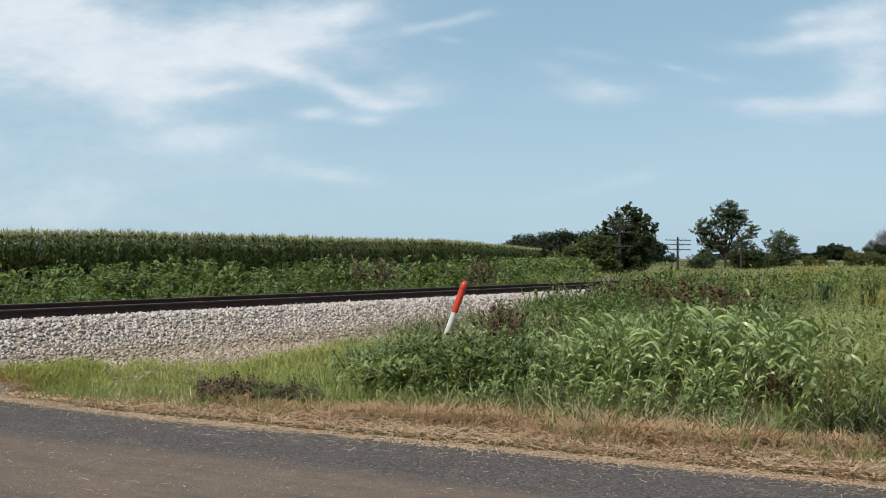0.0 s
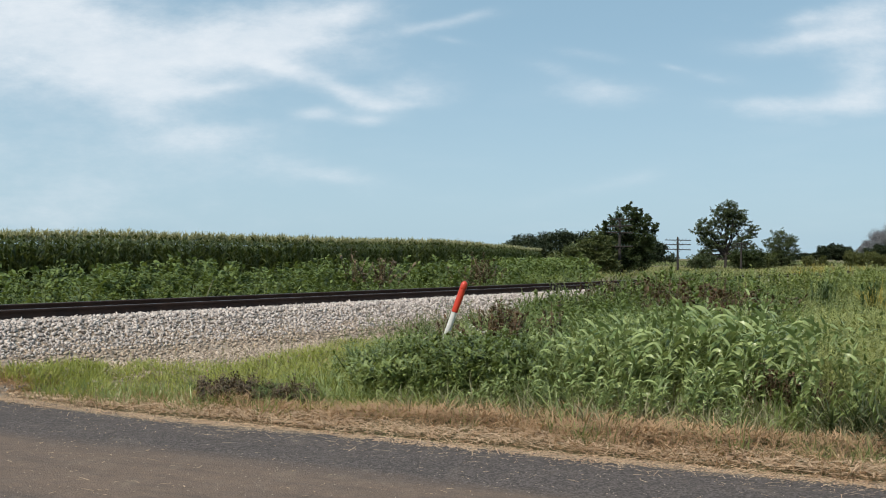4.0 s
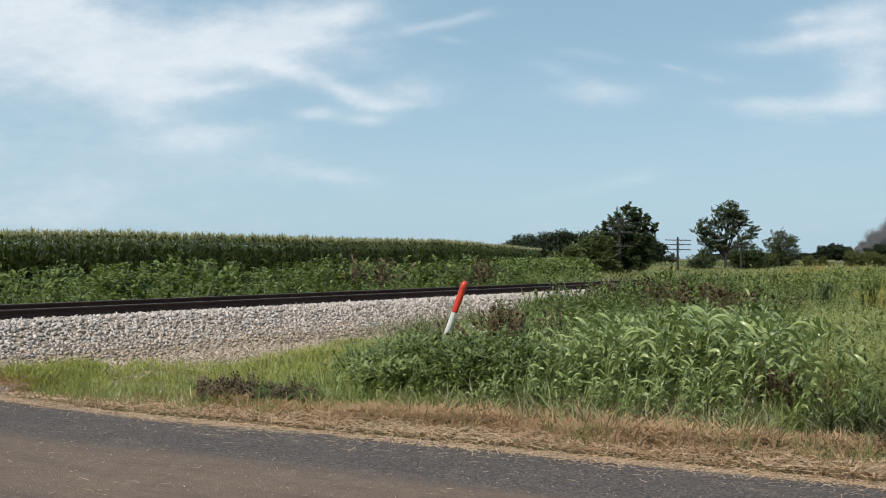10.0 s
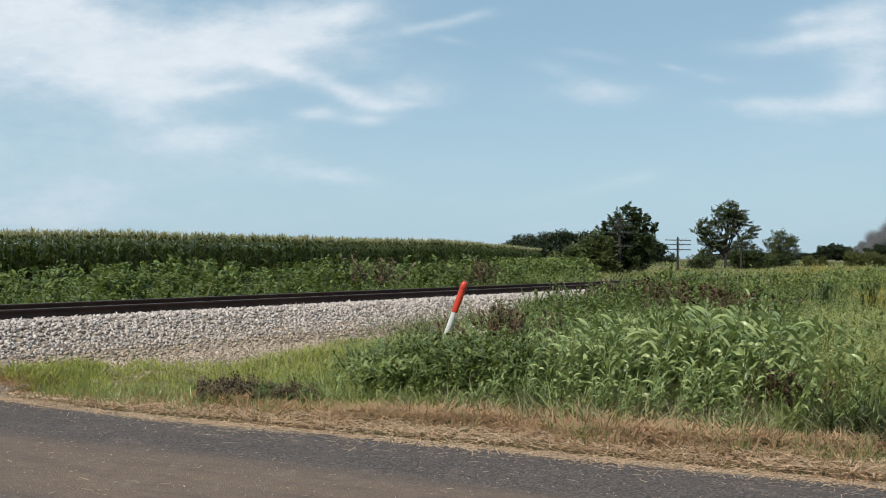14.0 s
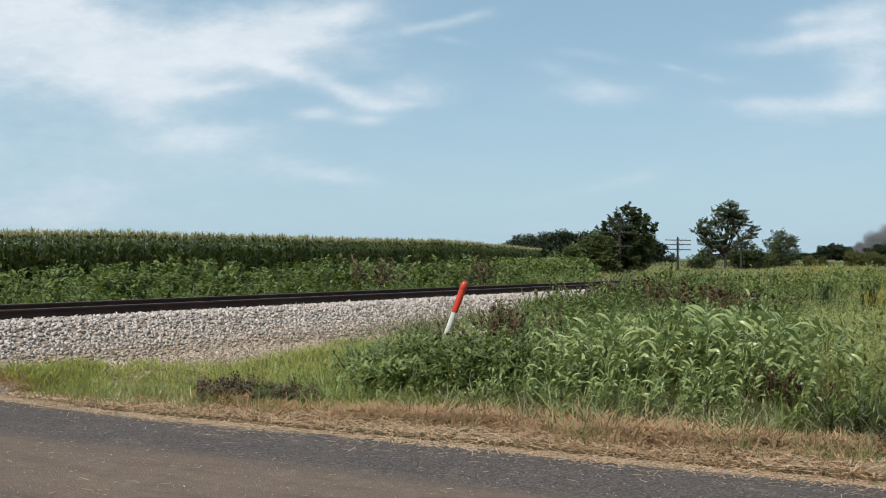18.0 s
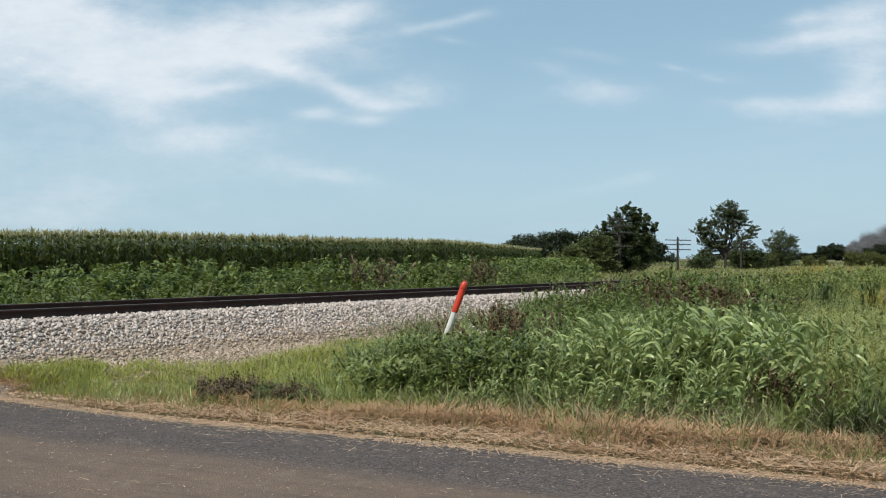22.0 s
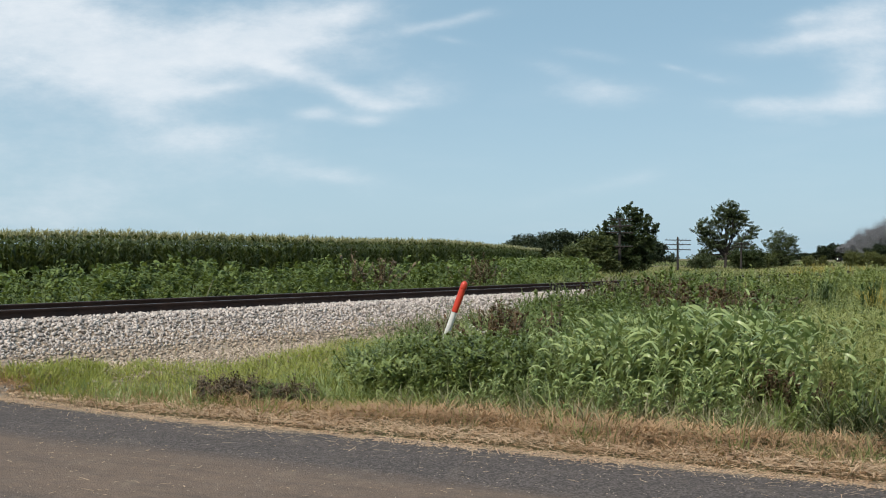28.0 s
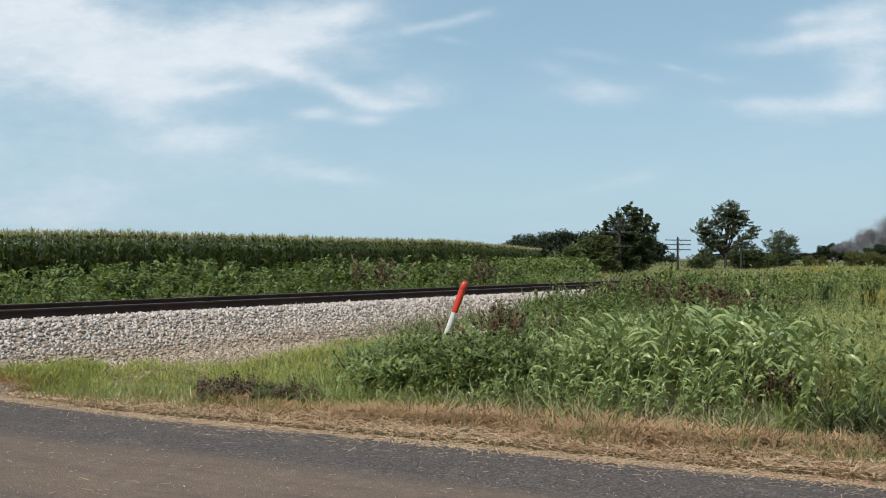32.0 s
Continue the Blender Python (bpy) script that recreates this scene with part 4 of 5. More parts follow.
def build_straw():
    """Mown dry grass: a matted strip of brown hay and loose pale stalks along the road."""
    n = 6600
    a, q = RNG.uniform(-13, 2.6, n), RNG.beta(1.5, 1.4, n)
    wide = np.interp(a, [-14, -6, 0, 4], [1.85, 1.35, 0.60, 0.4])
    q = q * wide + np.interp(a, [-10, -7, -3], [-0.02, 0.08, 0.14])
    x, y = EDGE_PT[0] + ROAD_WAY[0] * a + ROAD_OUT[0] * q, EDGE_PT[1] + ROAD_WAY[1] * a + ROAD_OUT[1] * q
    pl = on_ground(x, y)
    heap = smooth01(wave(a * 1.0, q * 1.5, 1.7, 2.0), -0.9, 0.3)
    pl[:, 2] += (0.045 * smooth01(q, 0.3, 0.8) + 0.10 * np.exp(-((q - 0.62 - 0.1 * wave(a, a, 1.1)) / 0.2) ** 2) * smooth01(wave(a * 1.0, q * 2, 2.1, 4.0), -0.7, 0.5)) * (0.8 + 0.5 * wave(x, y, 5.0)) * np.interp(a, [-14, -5, -1, 2], [1, 1, 0.3, 0.2])
    temp = [tuft(400 + i, 11, 0.20, 0.0075, 0.13, 0.4, 0.9, 3, 0, 1, 0.85) for i in range(7)]
    stuff("dry_mown_grass", temp, pl, [HAY], (0.45 + 0.75 * heap) * RNG.uniform(0.6, 1.2, n) * np.interp(a, [-7, -3, -1.5], [1, 0.8, 0.6]), 0.16, "matted dry brown mown grass along the road edge", "dry grass")
    # green shoots through the hay
    n = 760
    a = RNG.uniform(-12.5, 0.5, n)
    q = RNG.uniform(0.4, 1.5, n) * np.interp(a, [-12, -1], [1.1, 0.55])
    x, y = EDGE_PT[0] + ROAD_WAY[0] * a + ROAD_OUT[0] * q, EDGE_PT[1] + ROAD_WAY[1] * a + ROAD_OUT[1] * q
    k = wave(x, y, 1.7, 8.0) > -0.1
    x, y = x[k], y[k]
    stuff("green_shoots", [tuft(420 + i, 12, 0.19, 0.009, 0.12, 0.5, 1.1, 3) for i in range(4)], on_ground(x, y), [GRASS], RNG.uniform(0.6, 1.2, len(x)), 0.25, "short green shoots growing through the mown hay", "grass")
    # dusty gravel shoulder
    n = 7500
    a = RNG.uniform(-13, 2.2, n)
    q = np.abs(RNG.normal(0, 0.24, n)) - 0.16 + 0.10 * wave(a, a * 0.7, 3.1, 2.0)
    x, y = EDGE_PT[0] + ROAD_WAY[0] * a + ROAD_OUT[0] * q, EDGE_PT[1] + ROAD_WAY[1] * a + ROAD_OUT[1] * q
    z = np.maximum(ground_z(x, y), np.where(q < 0.05, np.interp(-q, [-0.1, 0, 0.4], [-0.004, 0.0, 0.012]), -1.0) + ramp_z(a))
    stuff("shoulder_gravel", [stone_template(i) for i in range(4)], np.stack([x, y, z + 0.004], 1), [CHAFF], RNG.uniform(0.004, 0.010, n), rot=turns(RNG.uniform(0, 6.283, n)), label="fine tan chaff and grit along the road edge", category="chaff")
    # loose stalks, also on the seal
    n = 15000
    a = RNG.uniform(-13, 2.2, n)
    q = np.where(RNG.uniform(size=n) < 0.16, -np.abs(RNG.normal(0, 0.26, n)), RNG.normal(0.12, 0.15, n)) + 0.07 * wave(a, a * 0.5, 2.3) + 0.05 * wave(a, a, 7.0, 3.0)
    far = RNG.uniform(size=n) < 0.085
    q = np.where(far, RNG.uniform(-4.5, 0, n), q)
    x, y = EDGE_PT[0] + ROAD_WAY[0] * a + ROAD_OUT[0] * q, EDGE_PT[1] + ROAD_WAY[1] * a + ROAD_OUT[1] * q
    z = np.where(q < 0.05, np.interp(-q, [-0.1, 0, 0.4, 1.5, 3.3, 5.1], [0.012, 0.006, 0.018, 0.036, 0.051, 0.036]), ground_z(x, y) + 0.02 + RNG.uniform(0, 0.06, n))
    z = z + np.where(q < 0.05, ramp_z(a), 0)
    ln = np.where(RNG.uniform(size=n) < 0.09, RNG.uniform(0.15, 0.34, n), RNG.uniform(0.025, 0.12, n)) * np.where(far, 0.5, np.where(q < -0.15, 0.6, 1)) * np.interp(a, [-12, 0], [1.1, 0.8])
    v = np.array([[-1, -0.5, 0], [1, -0.5, 0.0], [1, 0.5, 0.0], [-1, 0.5, 0], [0, -0.5, 0.3], [0, 0.5, 0.3]], float)
    t = np.array([[0, 4, 5], [0, 5, 3], [4, 1, 2], [4, 2, 5]])
    size = np.stack([ln * 0.5, RNG.uniform(0.004, 0.009, n) * np.where(far | (q < 0.0), 0.6, 1), RNG.uniform(0.0, 0.05, n) * np.where(q < 0.08, 0.12, 1)], 1)
    rot = turns(RNG.normal(math.atan2(-ROAD_WAY[1], -ROAD_WAY[0]), 0.8, n), np.abs(RNG.normal(0, 0.12, n)), RNG.uniform(0, 6.283, n))
    stuff("loose_straw", [(v, t, np.zeros(4, int))], np.stack([x, y, z], 1), [STRAW], size, rot=rot, label="loose pale straw stalks scattered on the road edge", category="straw")
    # grit on the seal, thicker at its edge
    n = 9000
    a = RNG.uniform(-12, 3, n)
    q = np.where(RNG.uniform(size=n) < 0.35, np.abs(RNG.normal(0, 0.22, n)) - 0.12, -RNG.uniform(0, 5.2, n))
    x, y = EDGE_PT[0] + ROAD_WAY[0] * a + ROAD_OUT[0] * q, EDGE_PT[1] + ROAD_WAY[1] * a + ROAD_OUT[1] * q
    z = np.where(q < 0.05, np.interp(-q, [-0.1, 0, 0.4, 1.5, 3.3, 5.1], [0.010, 0.003, 0.014, 0.031, 0.046, 0.031]), ground_z(x, y)) + ramp_z(a)
    v = np.array([[1, 0, 0], [-0.6, 0.8, 0], [-0.6, -0.8, 0], [0, 0, 0.9]], float)
    t = np.array([[0, 1, 3], [1, 2, 3], [2, 0, 3]])
    stuff("road_grit", [(v, t, np.zeros(3, int))], np.stack([x, y, z], 1), [GRIT], RNG.uniform(0.002, 0.009, n) * np.where(q < -0.3, 0.85, 1), rot=turns(RNG.uniform(0, 6.283, n)), label="small pale stone chips loose on the road", category="grit")


SWAY = []


def build_broad_grass():
    """Tall single plants in the meadow that lean in the wind."""
    meshes = []
    for i in range(7):
        v, t, m = broad_grass(500 + i)
        meshes.append(mesh_of("broad_grass", v, t, [BROAD]))
    # the same growth further in
    x, y = fan(330, 0.02, 0.42, 10.4, 14.5)
    k = (off_track(x, y) > 4.0) & (wave(x, y, 0.9, 3.0) + 3.2 * (0.36 - x / y) + RNG.normal(0, 0.35, len(x)) > 0.0) & (RNG.uniform(size=len(x)) < np.interp(x / y, [0.02, 0.15], [0.45, 1.0]))
    x, y = x[k], y[k]
    near = [broad_grass(520 + i, 0.75) for i in range(8)]
    rot = turns(RNG.normal(0, 0.4, len(x)), np.abs(RNG.normal(0, 0.12, len(x))), RNG.normal(0, 1.0, len(x)))
    stuff("broad_leaved_grass", near, on_ground(x, y), [BROAD], np.minimum(1.05, meadow_height(x, y)) * RNG.uniform(0.75, 1.1, len(x)), label="wind-blown broad-leaved grass across the meadow", category="grass", rot=rot)
    made = 0
    while made < 270:
        x, y = fan(1, 0.02, 0.56, 7.4, 10.9)
        x, y = float(x[0]), float(y[0])
        q = float(off_road(x, y))
        if q < 1.05 or RNG.uniform() > 7.6 / y or float(off_track(x, y)) < 4.2 or (x / y < 0.10 and RNG.uniform() < 0.6) or (x / y > 0.42 and RNG.uniform() < 0.8):
            continue
        ob = tagged(new("tall_grass_plant", meshes[made % 7]), "tall green grass plant with broad arching leaves", "grass plant", "tall grass plants in the meadow")
        s = min(1.0, float(meadow_height(np.array(x), np.array(y)))) * RNG.uniform(0.74, 1.06)
        ob.scale = (s, s, s)
        SWAY.append((ob, Matrix.Translation((x, y, float(ground_z(x, y)))) @ Matrix.Rotation(RNG.normal(0, 0.4), 4, "Z"), x, y))
        made += 1


build_corn()
build_weeds()
build_verge()
build_straw()
build_broad_grass()


# ---- trees ----
def branch(a, b, r0, r1, bend, k=6, n=6):
    a, b = np.asarray(a, float), np.asarray(b, float)
    s = np.linspace(0, 1, k)[:, None]
    p = a * (1 - s) + b * s + np.sin(s * math.pi) * np.asarray(bend) * np.linalg.norm(b - a)
    return tube(p, np.linspace(r0, r1, k), n)


def crown_leaves(lobes, clumps, per, leaf, r, spread=0.22, spray=0.0, wind=0.0):
    """Leaves in clumps round the lobes (x, y, z, radius). spray: how far each clump runs out along a twig; wind: how far the twigs trail to one side."""
    pos, az = [], []
    for x, y, z, rad in lobes:
        n = max(3, int(clumps * rad * rad))
        d = r.normal(0, 1, (n, 3))
        d /= np.linalg.norm(d, axis=1)[:, None]
        c = np.array([x, y, z]) + d * rad * (0.35 + 0.65 * r.uniform(0, 1, (n, 1)) ** 0.6) * np.array([1, 1, 0.85])
        way = d * np.array([1, 1, 0.45]) + np.array([wind, 0, 0.28]) + r.normal(0, 0.22, (n, 3))
        way /= np.linalg.norm(way, axis=1)[:, None]
        along = r.uniform(-0.35, 1.0, (n, per, 1)) * spray * rad * r.uniform(0.6, 1.3, (n, 1, 1))
        thin = 1.0 - 0.55 * np.clip(along / (spray * rad + 1e-6), 0, 1) * (spray > 0)
        pos.append((c[:, None] + way[:, None] * along + r.normal(0, 1, (n, per, 3)) * thin * rad * spread * np.array([1, 1, 0.6])).reshape(-1, 3))
        az.append(np.repeat(np.arctan2(way[:, 1], way[:, 0]), per))
    pos, az = np.concatenate(pos), np.concatenate(az)
    n = len(pos)
    v = np.array([[0, 0, 0], [0.5, 0.30, 0.06], [1, 0, -0.10], [0.5, -0.30, 0.06]])
    t = np.array([[0, 1, 2], [0, 2, 3]])
    rot = turns(az + r.normal(0, 0.8 if spray else 3.0, n), r.uniform(0, 1.2, n), r.uniform(0, 6.283, n))
    return scattered((v, t, np.zeros(2, int)), pos, rot, leaf * r.uniform(0.6, 1.3, n))


CROWNS = []


def tree(name, label, x, y, trunk, lobes, leafmat, clumps, per, leaf, seed, trunk_r=0.14, spread=0.22, sway=0.0, twigs=3, spray=0.35, wind=0.15):
    """A tree with trunk, limbs to every lobe of the crown, and leaves. Lobes are (dx, dy, height, radius)."""
    r = np.random.default_rng(seed)
    ob = tagged(new(name), label, "tree")
    ob.location = (x, y, float(ground_z(x, y)) - 0.05)
    lobes = [tuple(q) for q in lobes]
    top = np.array([0.1, 0, trunk])
    part("trunk", branch((0, 0, 0), top, trunk_r, trunk_r * 0.65, (0.03, 0, 0), 6, 8), BARK, ob, smooth=True)
    for lx, ly, lz, rad in lobes:
        mid = np.array([lx, ly, lz])
        start = top * r.uniform(0.6, 1.0)
        pieces = [branch(start, mid, trunk_r * 0.5, trunk_r * 0.16, r.normal(0, 0.06, 3))]
        for _ in range(twigs):
            tip = mid + r.normal(0, 0.55, 3) * rad
            pieces.append(branch(start * 0.4 + mid * 0.6, tip, trunk_r * 0.2, trunk_r * 0.05, r.normal(0, 0.06, 3), 4, 4))
        v, t, m = joined(pieces)
        part("limb", (v, t), BARK, ob, smooth=True)
    v, t, m = crown_leaves(lobes, clumps, per, leaf, r, spread, spray, wind)
    crown = part("crown", (v, t), leafmat, ob, "uneven leafy crown")
    if sway:
        CROWNS.append((crown, sway, seed))
    return ob


def lobes_from(r, n, width, low, high, rad, depth=None):
    """Lobes that fill a rounded outline."""
    out = []
    for i in range(n):
        f = (i + 0.5) / n
        z = low + (high - low) * f
        w = width * 0.5 * math.sin(math.pi * (0.15 + 0.8 * (1 - f) ** 0.8)) * 1.05
        a = i * 2.4
        out.append((w * 0.75 * math.cos(a) * r.uniform(0.6, 1.1), (depth or width) * 0.35 * math.sin(a), z, rad * r.uniform(0.75, 1.15)))
    return out


def build_trees():
    r = np.random.default_rng(5)
    d = 78.0
    big = [(-0.2, 0, 2.0, 1.5), (1.0, 0.3, 2.2, 1.5), (-1.2, 0, 3.5, 1.0), (0.1, -0.4, 3.8, 1.35), (1.5, 0, 3.7, 1.25), (2.7, 0, 4.7, 0.62), (-1.35, 0.2, 4.75, 0.6), (-0.5, 0, 5.0, 0.8), (0.6, 0, 5.3, 1.1), (1.6, 0, 5.3, 0.85), (0.6, 0, 6.35, 0.6), (1.3, 0.1, 6.3, 0.55), (2.0, 0.1, 5.9, 0.45), (2.2, 0, 3.1, 0.9), (2.5, 0, 4.0, 0.6), (0.9, 0, 1.1, 1.3), (-0.6, 0, 1.0, 1.1), (2.0, 0, 1.4, 0.8)]
    tree("broadleaf_tree", "dense dark green broadleaf tree beside the track", 0.2095 * d, d, 2.0, [(a, b, c * 0.95, e) for a, b, c, e in big], TREE_LEAF, 27, 64, 0.20, 11, 0.16, 0.14, 0.5, 3, 0.6, 0.25)
    bush = [(-0.6, 0, 1.4, 1.0), (0.5, 0, 1.6, 1.0), (-0.2, 0, 2.6, 0.9), (0.5, 0, 3.0, 0.7), (-0.1, 0, 3.6, 0.5), (0.9, 0, 0.9, 0.9), (-1.2, 0, 2.7, 0.6), (-1.5, 0, 0.9, 0.7)]
    tree("small_leaning_tree", "small light green bushy tree in front of the dark tree", 0.1830 * 75, 75, 1.2, bush, BUSH_LEAF, 60, 24, 0.22, 12, 0.07, 0.12, 0.6, 3, 0.55, 0.2)
    low = [(0, 0, 0.9, 0.9), (-0.9, 0, 1.3, 0.7), (0.9, 0, 1.6, 0.8), (0.2, 0, 2.0, 0.7)]
    tree("roadside_bush", "low green bush at the end of the corn field", 0.150 * 82, 82, 0.7, [(a * 1.3, b, c * 1.2, e * 1.2) for a, b, c, e in low], BUSH_LEAF, 70, 18, 0.26, 13, 0.06, 0.22)
    d = 130.0
    airy = [(0.3, 0, 9.0, 1.3), (-0.9, 0, 8.4, 1.2), (1.6, 0, 8.2, 1.3), (2.5, 0, 7.0, 1.0), (0.4, 0.5, 7.4, 1.3), (-1.2, 0, 6.8, 1.1), (3.9, 0, 5.6, 0.95), (2.6, 0, 4.4, 1.1), (-3.4, 0, 6.3, 1.2), (-4.4, 0, 5.6, 1.0), (-2.6, 0, 5.0, 1.1), (-3.4, 0, 3.9, 1.1), (-1.9, 0, 3.4, 1.15), (1.6, 0, 3.6, 1.05), (3.4, 0, 2.9, 1.0), (-0.6, 0.8, 3.2, 1.0), (0.9, 0.8, 2.6, 0.9), (-3.5, 0, 2.2, 1.0), (0.2, 0, 5.3, 0.9), (-0.9, 0, 4.4, 0.9), (1.3, 0, 5.9, 0.9), (-3.0, -0.5, 1.4, 1.0), (-4.2, 0, 1.2, 1.0)]
    tree("airy_tree", "spreading grey-green tree with open branches", 0.3325 * d, d, 2.6, [(a + 0.35, b, c + 0.30, e * 0.9) for a, b, c, e in airy], AIRY_LEAF, 36, 80, 0.17, 21, 0.24, 0.13, 0.5, 6, 0.7, 0.7)
    d = 160.0
    third = lobes_from(r, 13, 7.0, 0.9, 5.8, 1.2) + [(1.8, 0, 5.4, 0.7), (0.4, 0, 6.4, 0.5)]
    tree("small_round_tree", "small rounded green tree in the meadow", 0.3985 * d, d, 2.0, [(a * 0.9, b, c * 0.95 + 0.45, e) for a, b, c, e in third] + [(-1.8, 0, 0.9, 1.0), (0, 0, 0.9, 1.0), (1.8, 0, 0.9, 1.0)], AIRY_LEAF, 24, 62, 0.18, 22, 0.15, 0.14, 0.5, 5, 0.65, 0.8)
    for u, d, w, h, mat, lab in ((0.357, 120, 3.6, 3.2, TREE_LEAF, "dark bush under the spreading tree"), (0.378, 128, 2.8, 2.7, BUSH_LEAF, "green bush near the telegraph pole"), (0.304, 118, 3.0, 2.3, AIRY_LEAF, "low green bush under the spreading tree"),
                                  (0.4915, 150, 5.0, 3.1, OLIVE_LEAF, "olive green bush in the meadow"), (0.516, 150, 3.6, 2.5, OLIVE_LEAF, "olive green bush with yellow flowers"), (0.437, 165, 5.0, 2.2, OLIVE_LEAF, "low olive bush before the far wood")):
        b = [(w * 0.5 * math.sin(i * 2.1) * 0.75, w * 0.2 * math.cos(i * 2.1), h * (0.35 + 0.3 * (i % 2)), h * 0.36) for i in range(7)]
        tree("meadow_bush", lab, u * d, d, h * 0.4, b, mat, 45, 34, 0.20, int(u * 1000), 0.06, 0.2)
    d = 380.0
    for u, h, w in ((0.506, 6.4, 7), (0.519, 8.2, 8), (0.536, 6.8, 8), (0.553, 8.0, 9)):
        tree("field_tree", "dark tree standing in the hedge line", u * d, d, h * 0.3, lobes_from(r, 10, w, h * 0.2, h * 0.86, h * 0.2), FAR_LEAF, 16, 14, 0.7, int(u * 2000), 0.3, 0.22)

    d = 520.0
    for u, h, w in ((0.4515, 9.5, 10), (0.463, 10.5, 9), (0.474, 9.5, 10)):
        tree("field_tree", "dark rounded tree beyond the railway", u * d, d, h * 0.3, lobes_from(r, 10, w, h * 0.2, h * 0.86, h * 0.2), FAR_LEAF, 16, 14, 0.8, int(u * 2000), 0.3, 0.22)


def wood(name, label, u0, u1, d, tops, leaf, clumps, seed, mat=FAR_LEAF):
    """A far belt of trees as one mass of leaves; tops are (bearing, height) pairs."""
    r = np.random.default_rng(seed)
    lobes = []
    for u in np.arange(u0, u1, 3.2 / d):
        for row in range(2):
            uu = u + r.normal(0, 1.0 / d)
            h = np.interp(uu, [q[0] for q in tops], [q[1] for q in tops]) * r.uniform(0.86, 1.03)
            dd = d + row * 6 + r.normal(0, 2)
            rad = h * r.uniform(0.24, 0.32)
            lobes.append((uu * dd, dd, h - rad, rad))
            lobes.append((uu * dd + r.normal(0, 1.5), dd - 1, h * 0.42, rad * 1.1))
            lobes.append((uu * dd + r.normal(0, 1.5), dd - 1, h * 0.14, rad))
    v, t, m = crown_leaves(lobes, clumps, 8, leaf, r, 0.13)
    tagged(new(name, mesh_of(name, v, t, [mat])), label, "woodland", kind="stuff")


build_trees()
wood("far_wood", "dark green wood behind the corn field", 0.078, 0.272, 255.0, [(0.078, 8.3), (0.09, 9.6), (0.10, 8.9), (0.115, 10.2), (0.14, 11.0), (0.16, 10.2), (0.2, 9.8), (0.25, 8.2), (0.272, 3.6)], 0.62, 15.0, 31)
wood("horizon_wood", "distant dark treeline at the edge of the fields", 0.30, 0.75, 1050.0, [(0.30, 7.5), (0.41, 8), (0.435, 9), (0.448, 13), (0.462, 12), (0.472, 13.5), (0.482, 12), (0.49, 8.5), (0.56, 9.5), (0.75, 9.5)], 2.2, 1.2, 32)


def build_fields():
    """Low ripening crop on the far fields."""
    n = 2400
    x, y = fan(n, 0.16, 0.62, 180, 400)
    k = np.abs(x - track_x(y)) > 9
    x, y, n = x[k], y[k], int(k.sum())
    stuff("far_crop", [tuft(140 + i, 8, 1.0, 0.5, 1.5, 0.5, 0.7, 3) for i in range(3)], on_ground(x, y), [CROP], RNG.uniform(0.7, 1.0, n), 0.1, "pale yellow-green crop on the far fields", "crop")


build_fields()


# ---- poles ----
def telegraph_pole(x, y, h, arms, length, heading, lean, label):
    ob = tagged(new("telegraph_pole"), label, "telegraph pole", "old telegraph poles along the railway")
    ob.matrix_world = Matrix.Translation((x, y, float(ground_z(x, y)) - 0.1)) @ Matrix.Rotation(radians(lean), 4, "Y") @ Matrix.Rotation(radians(heading), 4, "Z")
    part("pole", lathe([(0.15, 0.0), (0.145, 0.6), (0.12, h * 0.6), (0.105, h - 0.08), (0.06, h)], 12), POLE_WOOD, ob, smooth=True)
    for z, tilt in arms:
        arm = part("crossarm", box((length, 0.09, 0.10), bevel=0.01), POLE_WOOD, ob, loc=(0, -0.16, z))
        arm.rotation_euler = (0, radians(tilt), 0)
        for i in range(8):
            sx = (i - 3.5) * length / 8.2
            part("insulator", lathe([(0.010, 0.04), (0.010, 0.08), (0.030, 0.08), (0.034, 0.11), (0.025, 0.12), (0.03, 0.14), (0.012, 0.16)], 8), GLASS_INS, arm, loc=(sx, 0, 0))
        for sx in (-0.45, 0.45):
            part("brace", tube([(sx, -0.06, 0), (0.0, 0.02, -0.42)], [0.014, 0.014], 4), POLE_WOOD, arm)
    return ob


telegraph_pole(0.2085 * 75.9, 75.9, 5.25, [(5.13, 1), (4.52, -2), (3.93, 1), (2.70, 0)], 2.25, -8, 0, "old wooden telegraph pole with four crossarms against the tree")
telegraph_pole(0.2770 * 100, 100, 4.3, [(3.90, 1), (3.37, 0), (2.80, 2)], 3.0, -8, 0, "old wooden telegraph pole with three crossarms in the weeds")
telegraph_pole(0.3515 * 115, 115, 4.0, [(3.75, 2), (3.3, 1)], 2.3, -8, 1, "distant wooden telegraph pole with two crossarms")


# ---- marker post and small things ----
def build_marker():
    ob = tagged(new("marker_post"), "leaning round marker post, orange above and white below", "marker post")
    x, y = 0.002 * 10.6, 10.6
    ob.matrix_world = Matrix.Translation((x - 0.165, y, float(ground_z(x, y)))) @ Matrix.Rotation(radians(19.5), 4, "Y") @ Matrix.Rotation(radians(4), 4, "X")
    part("post", lathe([(0.036, 0.0), (0.036, 0.87)], 20), WHITE, ob, "dirty white plastic tube", smooth=False)
    part("sleeve", lathe([(0.0395, 0.86), (0.0405, 0.87), (0.0405, 1.16), (0.0395, 1.17)], 24), ORANGE, ob, "orange plastic sleeve", smooth=True)
    part("cap", lathe([(0.042, 1.165), (0.044, 1.175), (0.043, 1.215), (0.037, 1.245), (0.022, 1.262), (0.004, 1.268)], 24), ORANGE, ob, "rounded orange cap", smooth=True)


